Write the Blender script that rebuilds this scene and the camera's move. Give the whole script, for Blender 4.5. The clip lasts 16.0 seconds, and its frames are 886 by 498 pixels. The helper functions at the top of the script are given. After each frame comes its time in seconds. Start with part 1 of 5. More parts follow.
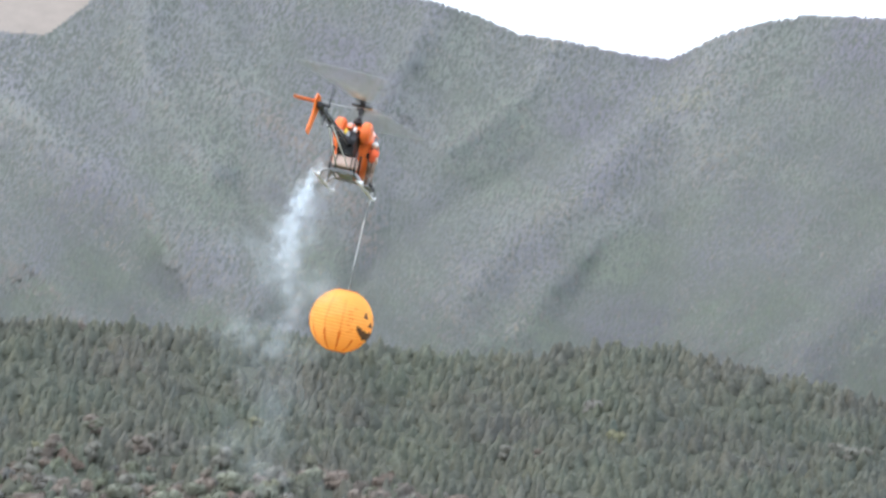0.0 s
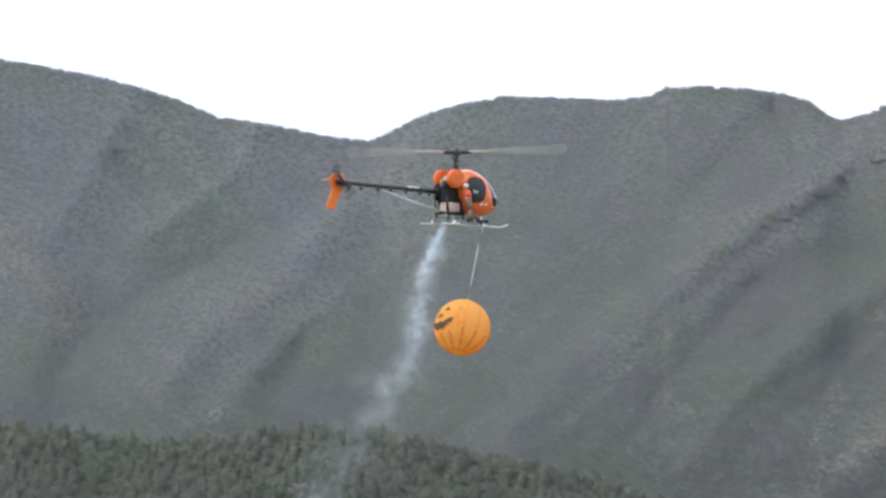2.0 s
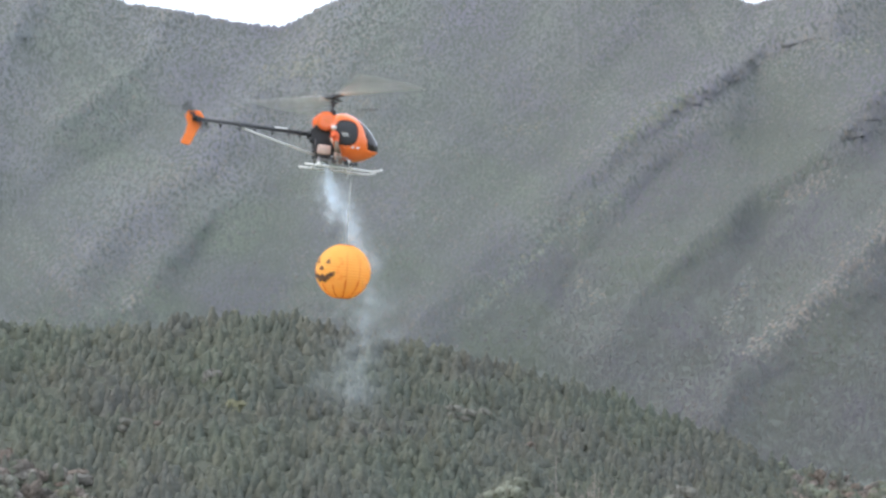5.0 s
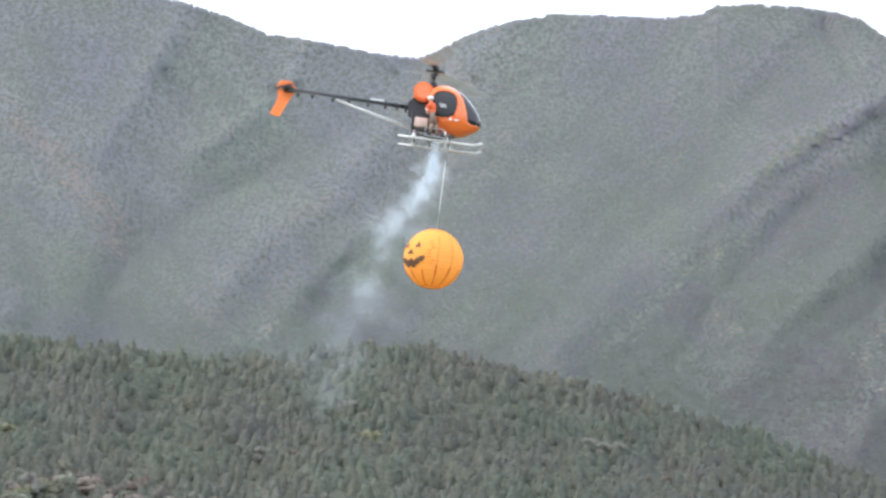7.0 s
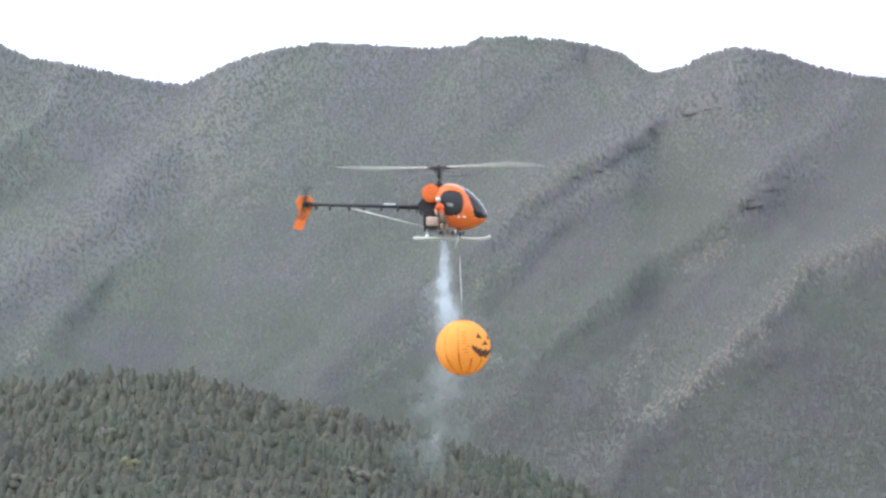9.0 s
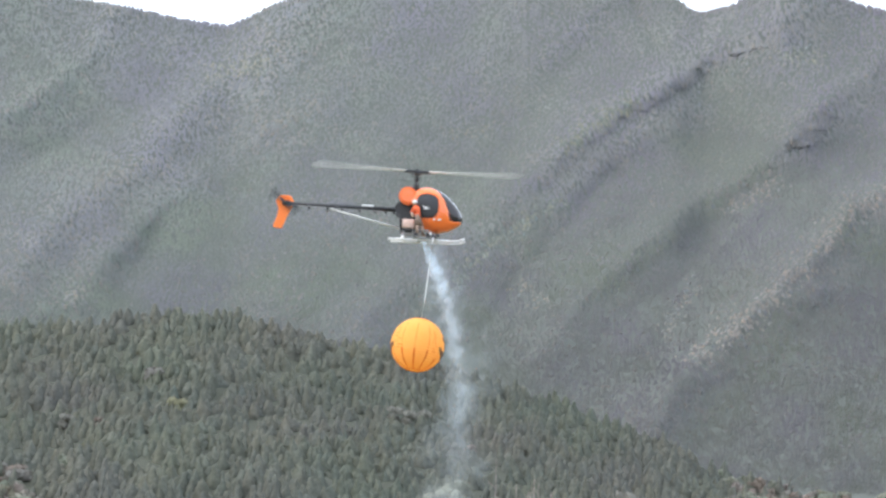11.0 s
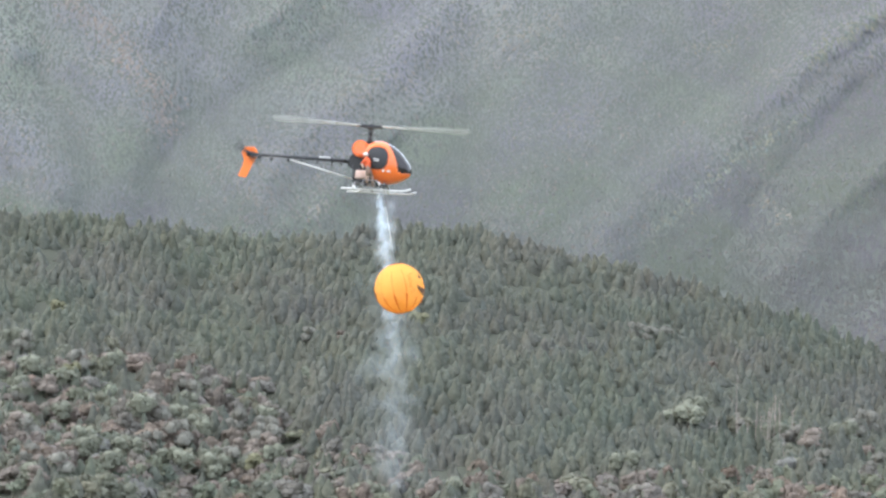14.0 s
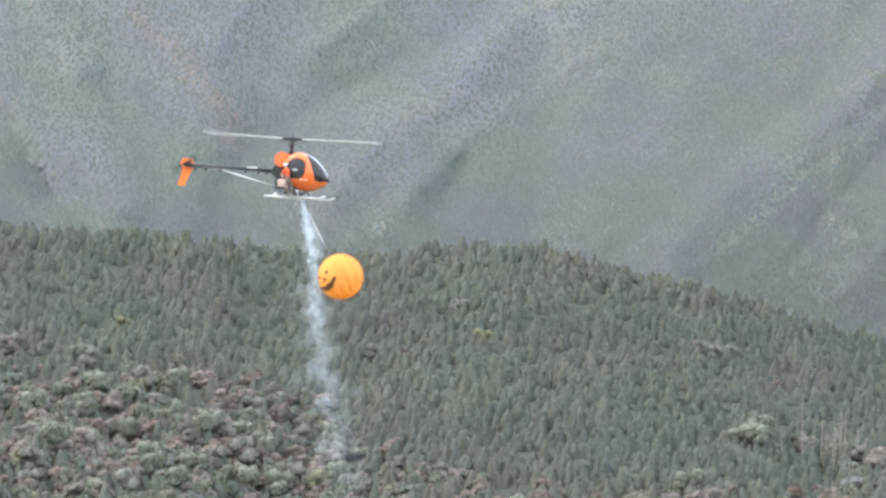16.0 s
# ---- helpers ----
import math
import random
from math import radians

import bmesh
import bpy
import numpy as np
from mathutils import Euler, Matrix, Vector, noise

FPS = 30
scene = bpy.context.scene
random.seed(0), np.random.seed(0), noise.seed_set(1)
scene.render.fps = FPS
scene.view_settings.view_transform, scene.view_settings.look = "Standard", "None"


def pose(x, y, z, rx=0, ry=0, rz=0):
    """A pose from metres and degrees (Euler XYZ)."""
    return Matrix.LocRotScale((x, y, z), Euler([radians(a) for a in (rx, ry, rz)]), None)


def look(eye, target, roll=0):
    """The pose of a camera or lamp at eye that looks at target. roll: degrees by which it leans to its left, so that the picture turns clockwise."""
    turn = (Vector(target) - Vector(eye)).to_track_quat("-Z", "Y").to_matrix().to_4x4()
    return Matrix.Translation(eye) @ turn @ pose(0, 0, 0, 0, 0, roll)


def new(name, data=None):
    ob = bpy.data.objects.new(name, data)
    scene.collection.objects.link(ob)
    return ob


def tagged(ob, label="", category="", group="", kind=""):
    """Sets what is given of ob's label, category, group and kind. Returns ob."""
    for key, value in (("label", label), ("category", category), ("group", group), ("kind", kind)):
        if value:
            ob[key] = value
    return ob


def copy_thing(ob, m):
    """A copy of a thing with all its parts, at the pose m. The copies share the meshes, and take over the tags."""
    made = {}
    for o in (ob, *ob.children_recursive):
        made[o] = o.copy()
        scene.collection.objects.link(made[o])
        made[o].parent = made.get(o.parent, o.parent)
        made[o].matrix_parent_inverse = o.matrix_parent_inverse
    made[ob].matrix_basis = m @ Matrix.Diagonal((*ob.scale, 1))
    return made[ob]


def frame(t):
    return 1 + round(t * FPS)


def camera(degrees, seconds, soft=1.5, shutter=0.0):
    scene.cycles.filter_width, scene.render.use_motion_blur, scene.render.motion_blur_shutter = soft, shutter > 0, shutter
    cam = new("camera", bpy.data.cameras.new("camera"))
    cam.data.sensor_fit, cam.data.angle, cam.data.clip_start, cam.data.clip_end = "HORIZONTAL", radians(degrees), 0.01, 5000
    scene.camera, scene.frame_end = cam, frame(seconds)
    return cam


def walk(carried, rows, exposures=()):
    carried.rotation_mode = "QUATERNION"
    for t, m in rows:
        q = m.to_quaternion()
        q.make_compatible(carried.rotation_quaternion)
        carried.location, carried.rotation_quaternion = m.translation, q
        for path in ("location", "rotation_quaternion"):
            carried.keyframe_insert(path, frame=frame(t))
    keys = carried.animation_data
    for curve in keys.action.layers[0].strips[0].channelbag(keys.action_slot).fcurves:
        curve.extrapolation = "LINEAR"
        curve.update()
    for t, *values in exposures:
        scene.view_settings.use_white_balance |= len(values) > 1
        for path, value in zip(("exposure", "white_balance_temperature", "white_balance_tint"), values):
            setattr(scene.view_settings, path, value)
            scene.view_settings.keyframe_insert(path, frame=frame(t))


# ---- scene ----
import itertools

EYE = Vector((0.0, 0.0, 1.6))


def aim(turn, tilt, lean):
    """A camera pose at the fixed stand: degrees to the right of north, upwards and of lean."""
    a, b = radians(turn), radians(tilt)
    way = Vector((math.sin(a) * math.cos(b), math.cos(a) * math.cos(b), math.sin(b)))
    return look(EYE, EYE + way * 100, lean)


cam = camera(18.0, 16.0, soft=2.6, shutter=0.5)
scene.cycles.transparent_max_bounces = 128
CAMERA_ROWS = [
    (0, aim(-8.977, 8.455, 1.450)),
    (0.5, aim(-8.030, 9.778, 1.105)),
    (1, aim(-7.519, 10.226, 0.814)),
    (1.5, aim(-5.421, 10.331, 0.273)),
    (2, aim(-2.821, 10.198, -0.444)),
    (2.5, aim(-0.662, 9.875, -1.038)),
    (3, aim(0.599, 9.641, -1.347)),
    (3.5, aim(0.000, 9.300, -1.288)),
    (3.7, aim(0.102, 9.098, -1.378)),
    (5.8, aim(-3.118, 7.529, -0.797)),
    (6, aim(-3.762, 7.892, -0.681)),
    (6.5, aim(-4.550, 8.390, -0.119)),
    (7, aim(-3.855, 8.518, -0.073)),
    (7.5, aim(-2.096, 8.475, -0.187)),
    (8, aim(-1.418, 8.849, -0.221)),
    (8.5, aim(0.535, 9.199, -0.290)),
    (8.7, aim(1.096, 9.165, -0.214)),
    (10.8, aim(0.274, 8.085, -0.034)),
    (11, aim(0.114, 7.869, -0.107)),
    (11.5, aim(-0.240, 7.326, -0.332)),
    (12, aim(-1.097, 6.948, -0.097)),
    (12.5, aim(-2.411, 7.285, 0.281)),
    (13, aim(-3.747, 7.157, 0.217)),
    (13.5, aim(-4.383, 6.585, 0.466)),
    (14, aim(-4.849, 6.102, 0.749)),
    (14.5, aim(-5.112, 6.127, 0.681)),
    (15, aim(-5.444, 6.343, 0.717)),
    (15.5, aim(-5.746, 6.440, 0.927)),
    (16, aim(-6.190, 6.438, 1.051)),
]

EXPOSURES = [(0, 1.05), (0.5, 0.72), (1.0, 0.64), (1.5, 0.46), (2.0, 0.38), (3.7, 0.36), (5.8, 1.04), (7.0, 0.97), (8.7, 0.8), (10.8, 0.95), (12.5, 1.05), (14.0, 1.15), (16, 1.2)]
walk(cam, CAMERA_ROWS, EXPOSURES)

# ---- light: bright overcast sky with a veiled sun ----
SUN_HEIGHT, SUN_TURN = 48.0, 258.0
world = bpy.data.worlds.new("overcast_sky")
scene.world = world
world.use_nodes = True
wn = world.node_tree
wn.nodes.clear()
w_out = wn.nodes.new("ShaderNodeOutputWorld")
w_bg = wn.nodes.new("ShaderNodeBackground")
w_mix = wn.nodes.new("ShaderNodeMix")
w_sky = wn.nodes.new("ShaderNodeTexSky")
w_sky.sky_type = "NISHITA"
w_sky.sun_disc = False
w_sky.sun_elevation, w_sky.sun_rotation = radians(SUN_HEIGHT), radians(SUN_TURN)
w_sky.air_density, w_sky.dust_density = 1.0, 3.0
w_mix.data_type = "RGBA"
w_mix.inputs["Factor"].default_value = 0.82
w_mix.inputs["B"].default_value = (8.9, 9.9, 11.6, 1)
w_bg.inputs["Strength"].default_value = 0.136
wn.links.new(w_sky.outputs["Color"], w_mix.inputs["A"])
wn.links.new(w_mix.outputs["Result"], w_bg.inputs["Color"])
wn.links.new(w_bg.outputs["Background"], w_out.inputs["Surface"])

sun = new("sun", bpy.data.lights.new("sun", "SUN"))
sun.data.energy, sun.data.angle, sun.data.color = 1.1, radians(30), (1.0, 0.95, 0.88)
s_h, s_t = radians(SUN_HEIGHT), radians(SUN_TURN)
sun_way = Vector((math.sin(s_t) * math.cos(s_h), math.cos(s_t) * math.cos(s_h), math.sin(s_h)))
sun.matrix_world = look(sun_way * 200, (0, 0, 0))


# ---- materials ----
def material(name):
    m = bpy.data.materials.new(name)
    m.use_nodes = True
    return m, m.node_tree, m.node_tree.nodes["Principled BSDF"]


def noise_node(tree, scale, detail=3.0, source="Object"):
    co = tree.nodes.new("ShaderNodeTexCoord")
    n = tree.nodes.new("ShaderNodeTexNoise")
    n.inputs["Scale"].default_value, n.inputs["Detail"].default_value = scale, detail
    tree.links.new(co.outputs[source], n.inputs["Vector"])
    return n


def surface(name, colour, rough=0.5, metal=0.0, vary=0.12, grain=40.0, stain=6.0, bump=0.0, coat=0.0):
    """A plain worn surface: base colour varied at two scales, uneven gloss, fine relief."""
    m, tree, b = material(name)
    fine, broad = noise_node(tree, grain), noise_node(tree, stain, 4.0)
    both = tree.nodes.new("ShaderNodeMath")
    both.operation = "ADD"
    tree.links.new(fine.outputs["Fac"], both.inputs[0])
    tree.links.new(broad.outputs["Fac"], both.inputs[1])
    ramp = tree.nodes.new("ShaderNodeMapRange")
    ramp.inputs["From Min"].default_value, ramp.inputs["From Max"].default_value = 0.7, 1.3
    ramp.inputs["To Min"].default_value, ramp.inputs["To Max"].default_value = 1 - vary, 1 + vary
    tree.links.new(both.outputs[0], ramp.inputs["Value"])
    mul = tree.nodes.new("ShaderNodeVectorMath")
    mul.operation = "SCALE"
    mul.inputs[0].default_value = colour
    tree.links.new(ramp.outputs["Result"], mul.inputs["Scale"])
    tree.links.new(mul.outputs["Vector"], b.inputs["Base Color"])
    gloss = tree.nodes.new("ShaderNodeMapRange")
    gloss.inputs["To Min"].default_value, gloss.inputs["To Max"].default_value = max(rough - 0.1, 0.02), rough + 0.1
    tree.links.new(broad.outputs["Fac"], gloss.inputs["Value"])
    tree.links.new(gloss.outputs["Result"], b.inputs["Roughness"])
    b.inputs["Metallic"].default_value = metal
    b.inputs["Coat Weight"].default_value = coat
    b.inputs["Coat Roughness"].default_value = 0.06
    if bump:
        rel = tree.nodes.new("ShaderNodeBump")
        rel.inputs["Strength"].default_value, rel.inputs["Distance"].default_value = bump, 0.01
        tree.links.new(fine.outputs["Fac"], rel.inputs["Height"])
        tree.links.new(rel.outputs["Normal"], b.inputs["Normal"])
    return m


def foliage(name, through_light=0.0, relief=0.0):
    """Leaves coloured by the 'tint' attribute of each tree, with fine mottling."""
    m, tree, b = material(name)
    at = tree.nodes.new("ShaderNodeAttribute")
    at.attribute_name = "tint"
    n = noise_node(tree, 0.9, 3.0)
    ramp = tree.nodes.new("ShaderNodeMapRange")
    ramp.inputs["From Min"].default_value, ramp.inputs["From Max"].default_value = 0.3, 0.7
    ramp.inputs["To Min"].default_value, ramp.inputs["To Max"].default_value = 0.78, 1.22
    tree.links.new(n.outputs["Fac"], ramp.inputs["Value"])
    if relief:
        sprays, rel = noise_node(tree, 1.6, 4.0), tree.nodes.new("ShaderNodeBump")
        rel.inputs["Strength"].default_value, rel.inputs["Distance"].default_value = 1.0, relief
        tree.links.new(sprays.outputs["Fac"], rel.inputs["Height"])
        tree.links.new(rel.outputs["Normal"], b.inputs["Normal"])
    mul = tree.nodes.new("ShaderNodeVectorMath")
    mul.operation = "SCALE"
    tree.links.new(at.outputs["Color"], mul.inputs[0])
    tree.links.new(ramp.outputs["Result"], mul.inputs["Scale"])
    tree.links.new(mul.outputs["Vector"], b.inputs["Base Color"])
    b.inputs["Roughness"].default_value = 0.75
    b.inputs["Specular IOR Level"].default_value = 0.2
    thin, blend = tree.nodes.new("ShaderNodeBsdfTranslucent"), tree.nodes.new("ShaderNodeMixShader")
    blend.inputs["Fac"].default_value = through_light
    tree.links.new(mul.outputs["Vector"], thin.inputs["Color"])
    tree.links.new(b.outputs["BSDF"], blend.inputs[1])
    tree.links.new(thin.outputs["BSDF"], blend.inputs[2])
    tree.links.new(blend.outputs["Shader"], tree.nodes["Material Output"].inputs["Surface"])
    return m


def soil(name, low, high, scale):
    m, tree, b = material(name)
    n1, n2 = noise_node(tree, scale, 6.0), noise_node(tree, scale * 9, 3.0)
    mix = tree.nodes.new("ShaderNodeMix")
    mix.data_type = "RGBA"
    mix.inputs["A"].default_value, mix.inputs["B"].default_value = (*low, 1), (*high, 1)
    add = tree.nodes.new("ShaderNodeMath")
    add.operation = "MULTIPLY_ADD"
    add.inputs[1].default_value = 0.5
    tree.links.new(n2.outputs["Fac"], add.inputs[0])
    half = tree.nodes.new("ShaderNodeMath")
    half.operation = "MULTIPLY"
    half.inputs[1].default_value = 0.5
    tree.links.new(n1.outputs["Fac"], half.inputs[0])
    tree.links.new(half.outputs[0], add.inputs[2])
    tree.links.new(add.outputs[0], mix.inputs["Factor"])
    tree.links.new(mix.outputs["Result"], b.inputs["Base Color"])
    b.inputs["Roughness"].default_value = 0.95
    b.inputs["Specular IOR Level"].default_value = 0.1
    return m


M_LEAVES = foliage("leaves", 0.3, 0.3)
M_FAR_LEAVES = foliage("distant_leaves")
M_GROUND = soil("meadow", (0.06, 0.075, 0.03), (0.13, 0.12, 0.06), 0.2)
M_SLOPE = soil("forest_floor", (0.056, 0.06, 0.046), (0.072, 0.075, 0.057), 0.2)
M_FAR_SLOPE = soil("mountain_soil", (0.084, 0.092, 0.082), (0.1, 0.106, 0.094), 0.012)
M_BARE = soil("bare_earth", (0.17, 0.145, 0.125), (0.3, 0.26, 0.225), 0.06)
M_BARK = surface("bark", (0.16, 0.13, 0.1), 0.9, vary=0.3, grain=12, stain=2)
M_PALE_BARK = surface("weathered_bark", (0.25, 0.215, 0.185), 0.9, vary=0.25, grain=10, stain=2)
M_ORANGE = surface("orange_paint", (0.86, 0.17, 0.03), 0.32, vary=0.06, grain=60, stain=7, coat=0.7)
M_ORANGE_MATT = surface("orange_plastic", (0.82, 0.16, 0.03), 0.5, vary=0.1, grain=60, stain=9)
M_FIN = surface("orange_fin", (0.9, 0.2, 0.03), 0.45, vary=0.08, grain=50, stain=9)
M_BLACK = surface("black_frame", (0.022, 0.022, 0.025), 0.5, vary=0.3, grain=80, stain=14)
M_CARBON = surface("carbon_tube", (0.025, 0.026, 0.03), 0.6, vary=0.25, grain=120, stain=9)
M_GLASS = surface("smoked_windscreen", (0.022, 0.018, 0.02), 0.12, vary=0.15, grain=15, stain=5, coat=0.45)
M_GLASS.node_tree.nodes["Principled BSDF"].inputs["Specular IOR Level"].default_value = 0.3
M_GLASS.node_tree.nodes["Principled BSDF"].inputs["Coat IOR"].default_value = 1.5
M_STEEL = surface("dull_steel", (0.3, 0.3, 0.31), 0.42, metal=0.8, vary=0.12, grain=90, stain=12)
M_ALLOY = surface("pale_alloy", (0.66, 0.66, 0.65), 0.4, metal=0.15, vary=0.12, grain=90, stain=14)
M_WHITE = surface("white_plastic", (0.75, 0.74, 0.72), 0.45, vary=0.08, grain=70, stain=10)
M_PINK = surface("fuel_tank_plastic", (0.7, 0.5, 0.42), 0.4, vary=0.12, grain=40, stain=12)
M_YELLOW = surface("yellow_plastic", (0.75, 0.5, 0.05), 0.45)
M_BLADE = surface("white_blade", (0.8, 0.8, 0.78), 0.35, vary=0.05, grain=30, stain=6)
M_CORD = surface("grey_cord", (0.66, 0.66, 0.64), 0.8, vary=0.3, grain=300, stain=60)
M_SHIRT = surface("doll_orange_cloth", (0.8, 0.14, 0.05), 0.85, vary=0.15, grain=120, stain=20)
M_TROUSERS = surface("doll_grey_cloth", (0.24, 0.17, 0.13), 0.9, vary=0.2, grain=120, stain=20)
M_SKIN = surface("doll_plastic", (0.55, 0.36, 0.27), 0.5)
M_INK = surface("brown_black_print", (0.1, 0.045, 0.018), 0.7, vary=0.3, grain=60, stain=20)
M_PLEAT = surface("orange_print", (0.72, 0.17, 0.02), 0.8, vary=0.2, grain=60, stain=20)


def paper():
    """Thin orange lantern paper: mostly opaque, lets some light through, faintly blotched."""
    m, tree, b = material("lantern_paper")
    n = noise_node(tree, 7.0, 4.0)
    ramp = tree.nodes.new("ShaderNodeMix")
    ramp.data_type = "RGBA"
    ramp.inputs["A"].default_value, ramp.inputs["B"].default_value = (0.99, 0.53, 0.14, 1), (0.99, 0.62, 0.2, 1)
    tree.links.new(n.outputs["Fac"], ramp.inputs["Factor"])
    tree.links.new(ramp.outputs["Result"], b.inputs["Base Color"])
    b.inputs["Roughness"].default_value = 0.8
    b.inputs["Specular IOR Level"].default_value = 0.2
    out = tree.nodes["Material Output"]
    thin = tree.nodes.new("ShaderNodeBsdfTranslucent")
    tree.links.new(ramp.outputs["Result"], thin.inputs["Color"])
    blend = tree.nodes.new("ShaderNodeMixShader")
    blend.inputs["Fac"].default_value = 0.55
    tree.links.new(b.outputs["BSDF"], blend.inputs[1])
    tree.links.new(thin.outputs["BSDF"], blend.inputs[2])
    tree.links.new(blend.outputs["Shader"], out.inputs["Surface"])
    return m


def smoke():
    """Wisps of oil smoke: the 'veil' attribute of the flecks says how much of the light they stop."""
    m, tree, b = material("oil_smoke")
    tree.nodes.remove(b)
    out = tree.nodes["Material Output"]
    at = tree.nodes.new("ShaderNodeAttribute")
    at.attribute_name = "veil"
    clear = tree.nodes.new("ShaderNodeBsdfTransparent")
    lit, back = tree.nodes.new("ShaderNodeBsdfDiffuse"), tree.nodes.new("ShaderNodeBsdfTranslucent")
    lit.inputs["Color"].default_value = back.inputs["Color"].default_value = (0.8, 0.87, 0.93, 1)
    body, mix = tree.nodes.new("ShaderNodeMixShader"), tree.nodes.new("ShaderNodeMixShader")
    tree.links.new(lit.outputs["BSDF"], body.inputs[1])
    tree.links.new(back.outputs["BSDF"], body.inputs[2])
    tree.links.new(at.outputs["Color"], mix.inputs["Fac"])
    tree.links.new(clear.outputs["BSDF"], mix.inputs[1])
    tree.links.new(body.outputs["Shader"], mix.inputs[2])
    tree.links.new(mix.outputs["Shader"], out.inputs["Surface"])
    return m


M_PAPER, M_SMOKE = paper(), smoke()

# ---- the land: heights told by the bearing (degrees right of north) and the climb above the eye (degrees) ----
SKYLINE = [(-60, 9.0), (-40, 12.2), (-25, 13.6), (-19, 14.0), (-17.4, 13.98), (-16.5, 13.98), (-15.85, 13.95), (-15.28, 14.16), (-13.86, 14.0),
           (-13.2, 13.84), (-12.6, 13.93), (-11.5, 13.82), (-10.3, 13.64), (-9.1, 13.38), (-8.1, 13.05), (-7.5, 12.8), (-6.8, 12.73),
           (-6.1, 12.6), (-5.2, 12.42), (-4.4, 12.33), (-4.1, 12.42), (-3.6, 12.7), (-3.0, 12.93), (-2.3, 13.1), (-1.5, 13.22), (-0.7, 13.2),
           (0.3, 13.13), (0.9, 13.11), (1.6, 13.18), (1.85, 13.33), (2.7, 13.34), (3.6, 13.26), (4.4, 13.12), (4.9, 12.93), (5.2, 12.7),
           (5.5, 12.56), (6.05, 12.67), (6.65, 12.93), (7.2, 13.04), (7.7, 12.99), (8.3, 12.83), (8.85, 12.61), (9.7, 12.4), (13, 12.0)]
SKYLINE += [(25, 12.6), (40, 10.5), (60, 7.0)]
HILLTOP = [(-60, 3.0), (-40, 5.4), (-25, 6.5), (-18, 6.53), (-15.7, 6.6), (-13.4, 6.55), (-11.9, 6.5), (-10.3, 6.34), (-8.95, 6.2), (-7.6, 6.18),
           (-6.4, 6.36), (-5.5, 6.48), (-4.9, 6.46), (-4.1, 6.34), (-2.7, 6.03), (-1.6, 5.79), (-0.3, 5.48), (1.4, 4.92), (2.5, 4.6),
           (3.3, 4.28), (4.8, 3.65), (6.0, 3.1), (6.6, 2.85), (8.1, 2.65), (9.1, 2.4), (12, 1.6), (25, 1.2), (60, 0.8)]


def curve_of(table):
    xs, ys = np.array([p[0] for p in table], float), np.array([p[1] for p in table], float)
    return lambda a: np.interp(a, xs, ys)


skyline, hilltop = curve_of([(a, e + 0.03) for a, e in SKYLINE]), curve_of(HILLTOP)
WAVES = np.random.RandomState(5).uniform(0, 6.28, (4, 24))


def ripple(a, b, octaves=5, seed=0):
    """Smooth uneven relief of the plane (a, b), about -1 to 1."""
    total, size, gain = 0.0, 1.0, 1.0
    for k in range(octaves):
        p = WAVES[:, (k * 4 + seed) % 24]
        q = WAVES[:, (k * 4 + seed + 1) % 24]
        total = total + gain * (np.sin(a * size * math.cos(p[0]) + b * size * math.sin(p[0]) + q[0] + 1.3 * np.sin(b * size * 0.7 + p[1]))
                                * np.cos(a * size * math.sin(q[1]) - b * size * math.cos(q[1]) + q[2]))
        size, gain = size * 1.93, gain * 0.56
    return total / 1.6


def near_line(a, e, line):
    """Distance in degrees from the points (a, e) to a line of such points."""
    best = np.full(np.shape(a), 99.0)
    for (a0, e0), (a1, e1) in zip(line, line[1:]):
        dx, dy = a1 - a0, e1 - e0
        t = np.clip(((a - a0) * dx + (e - e0) * dy) / (dx * dx + dy * dy), 0, 1)
        best = np.minimum(best, np.hypot(a - a0 - t * dx, e - e0 - t * dy))
    return best


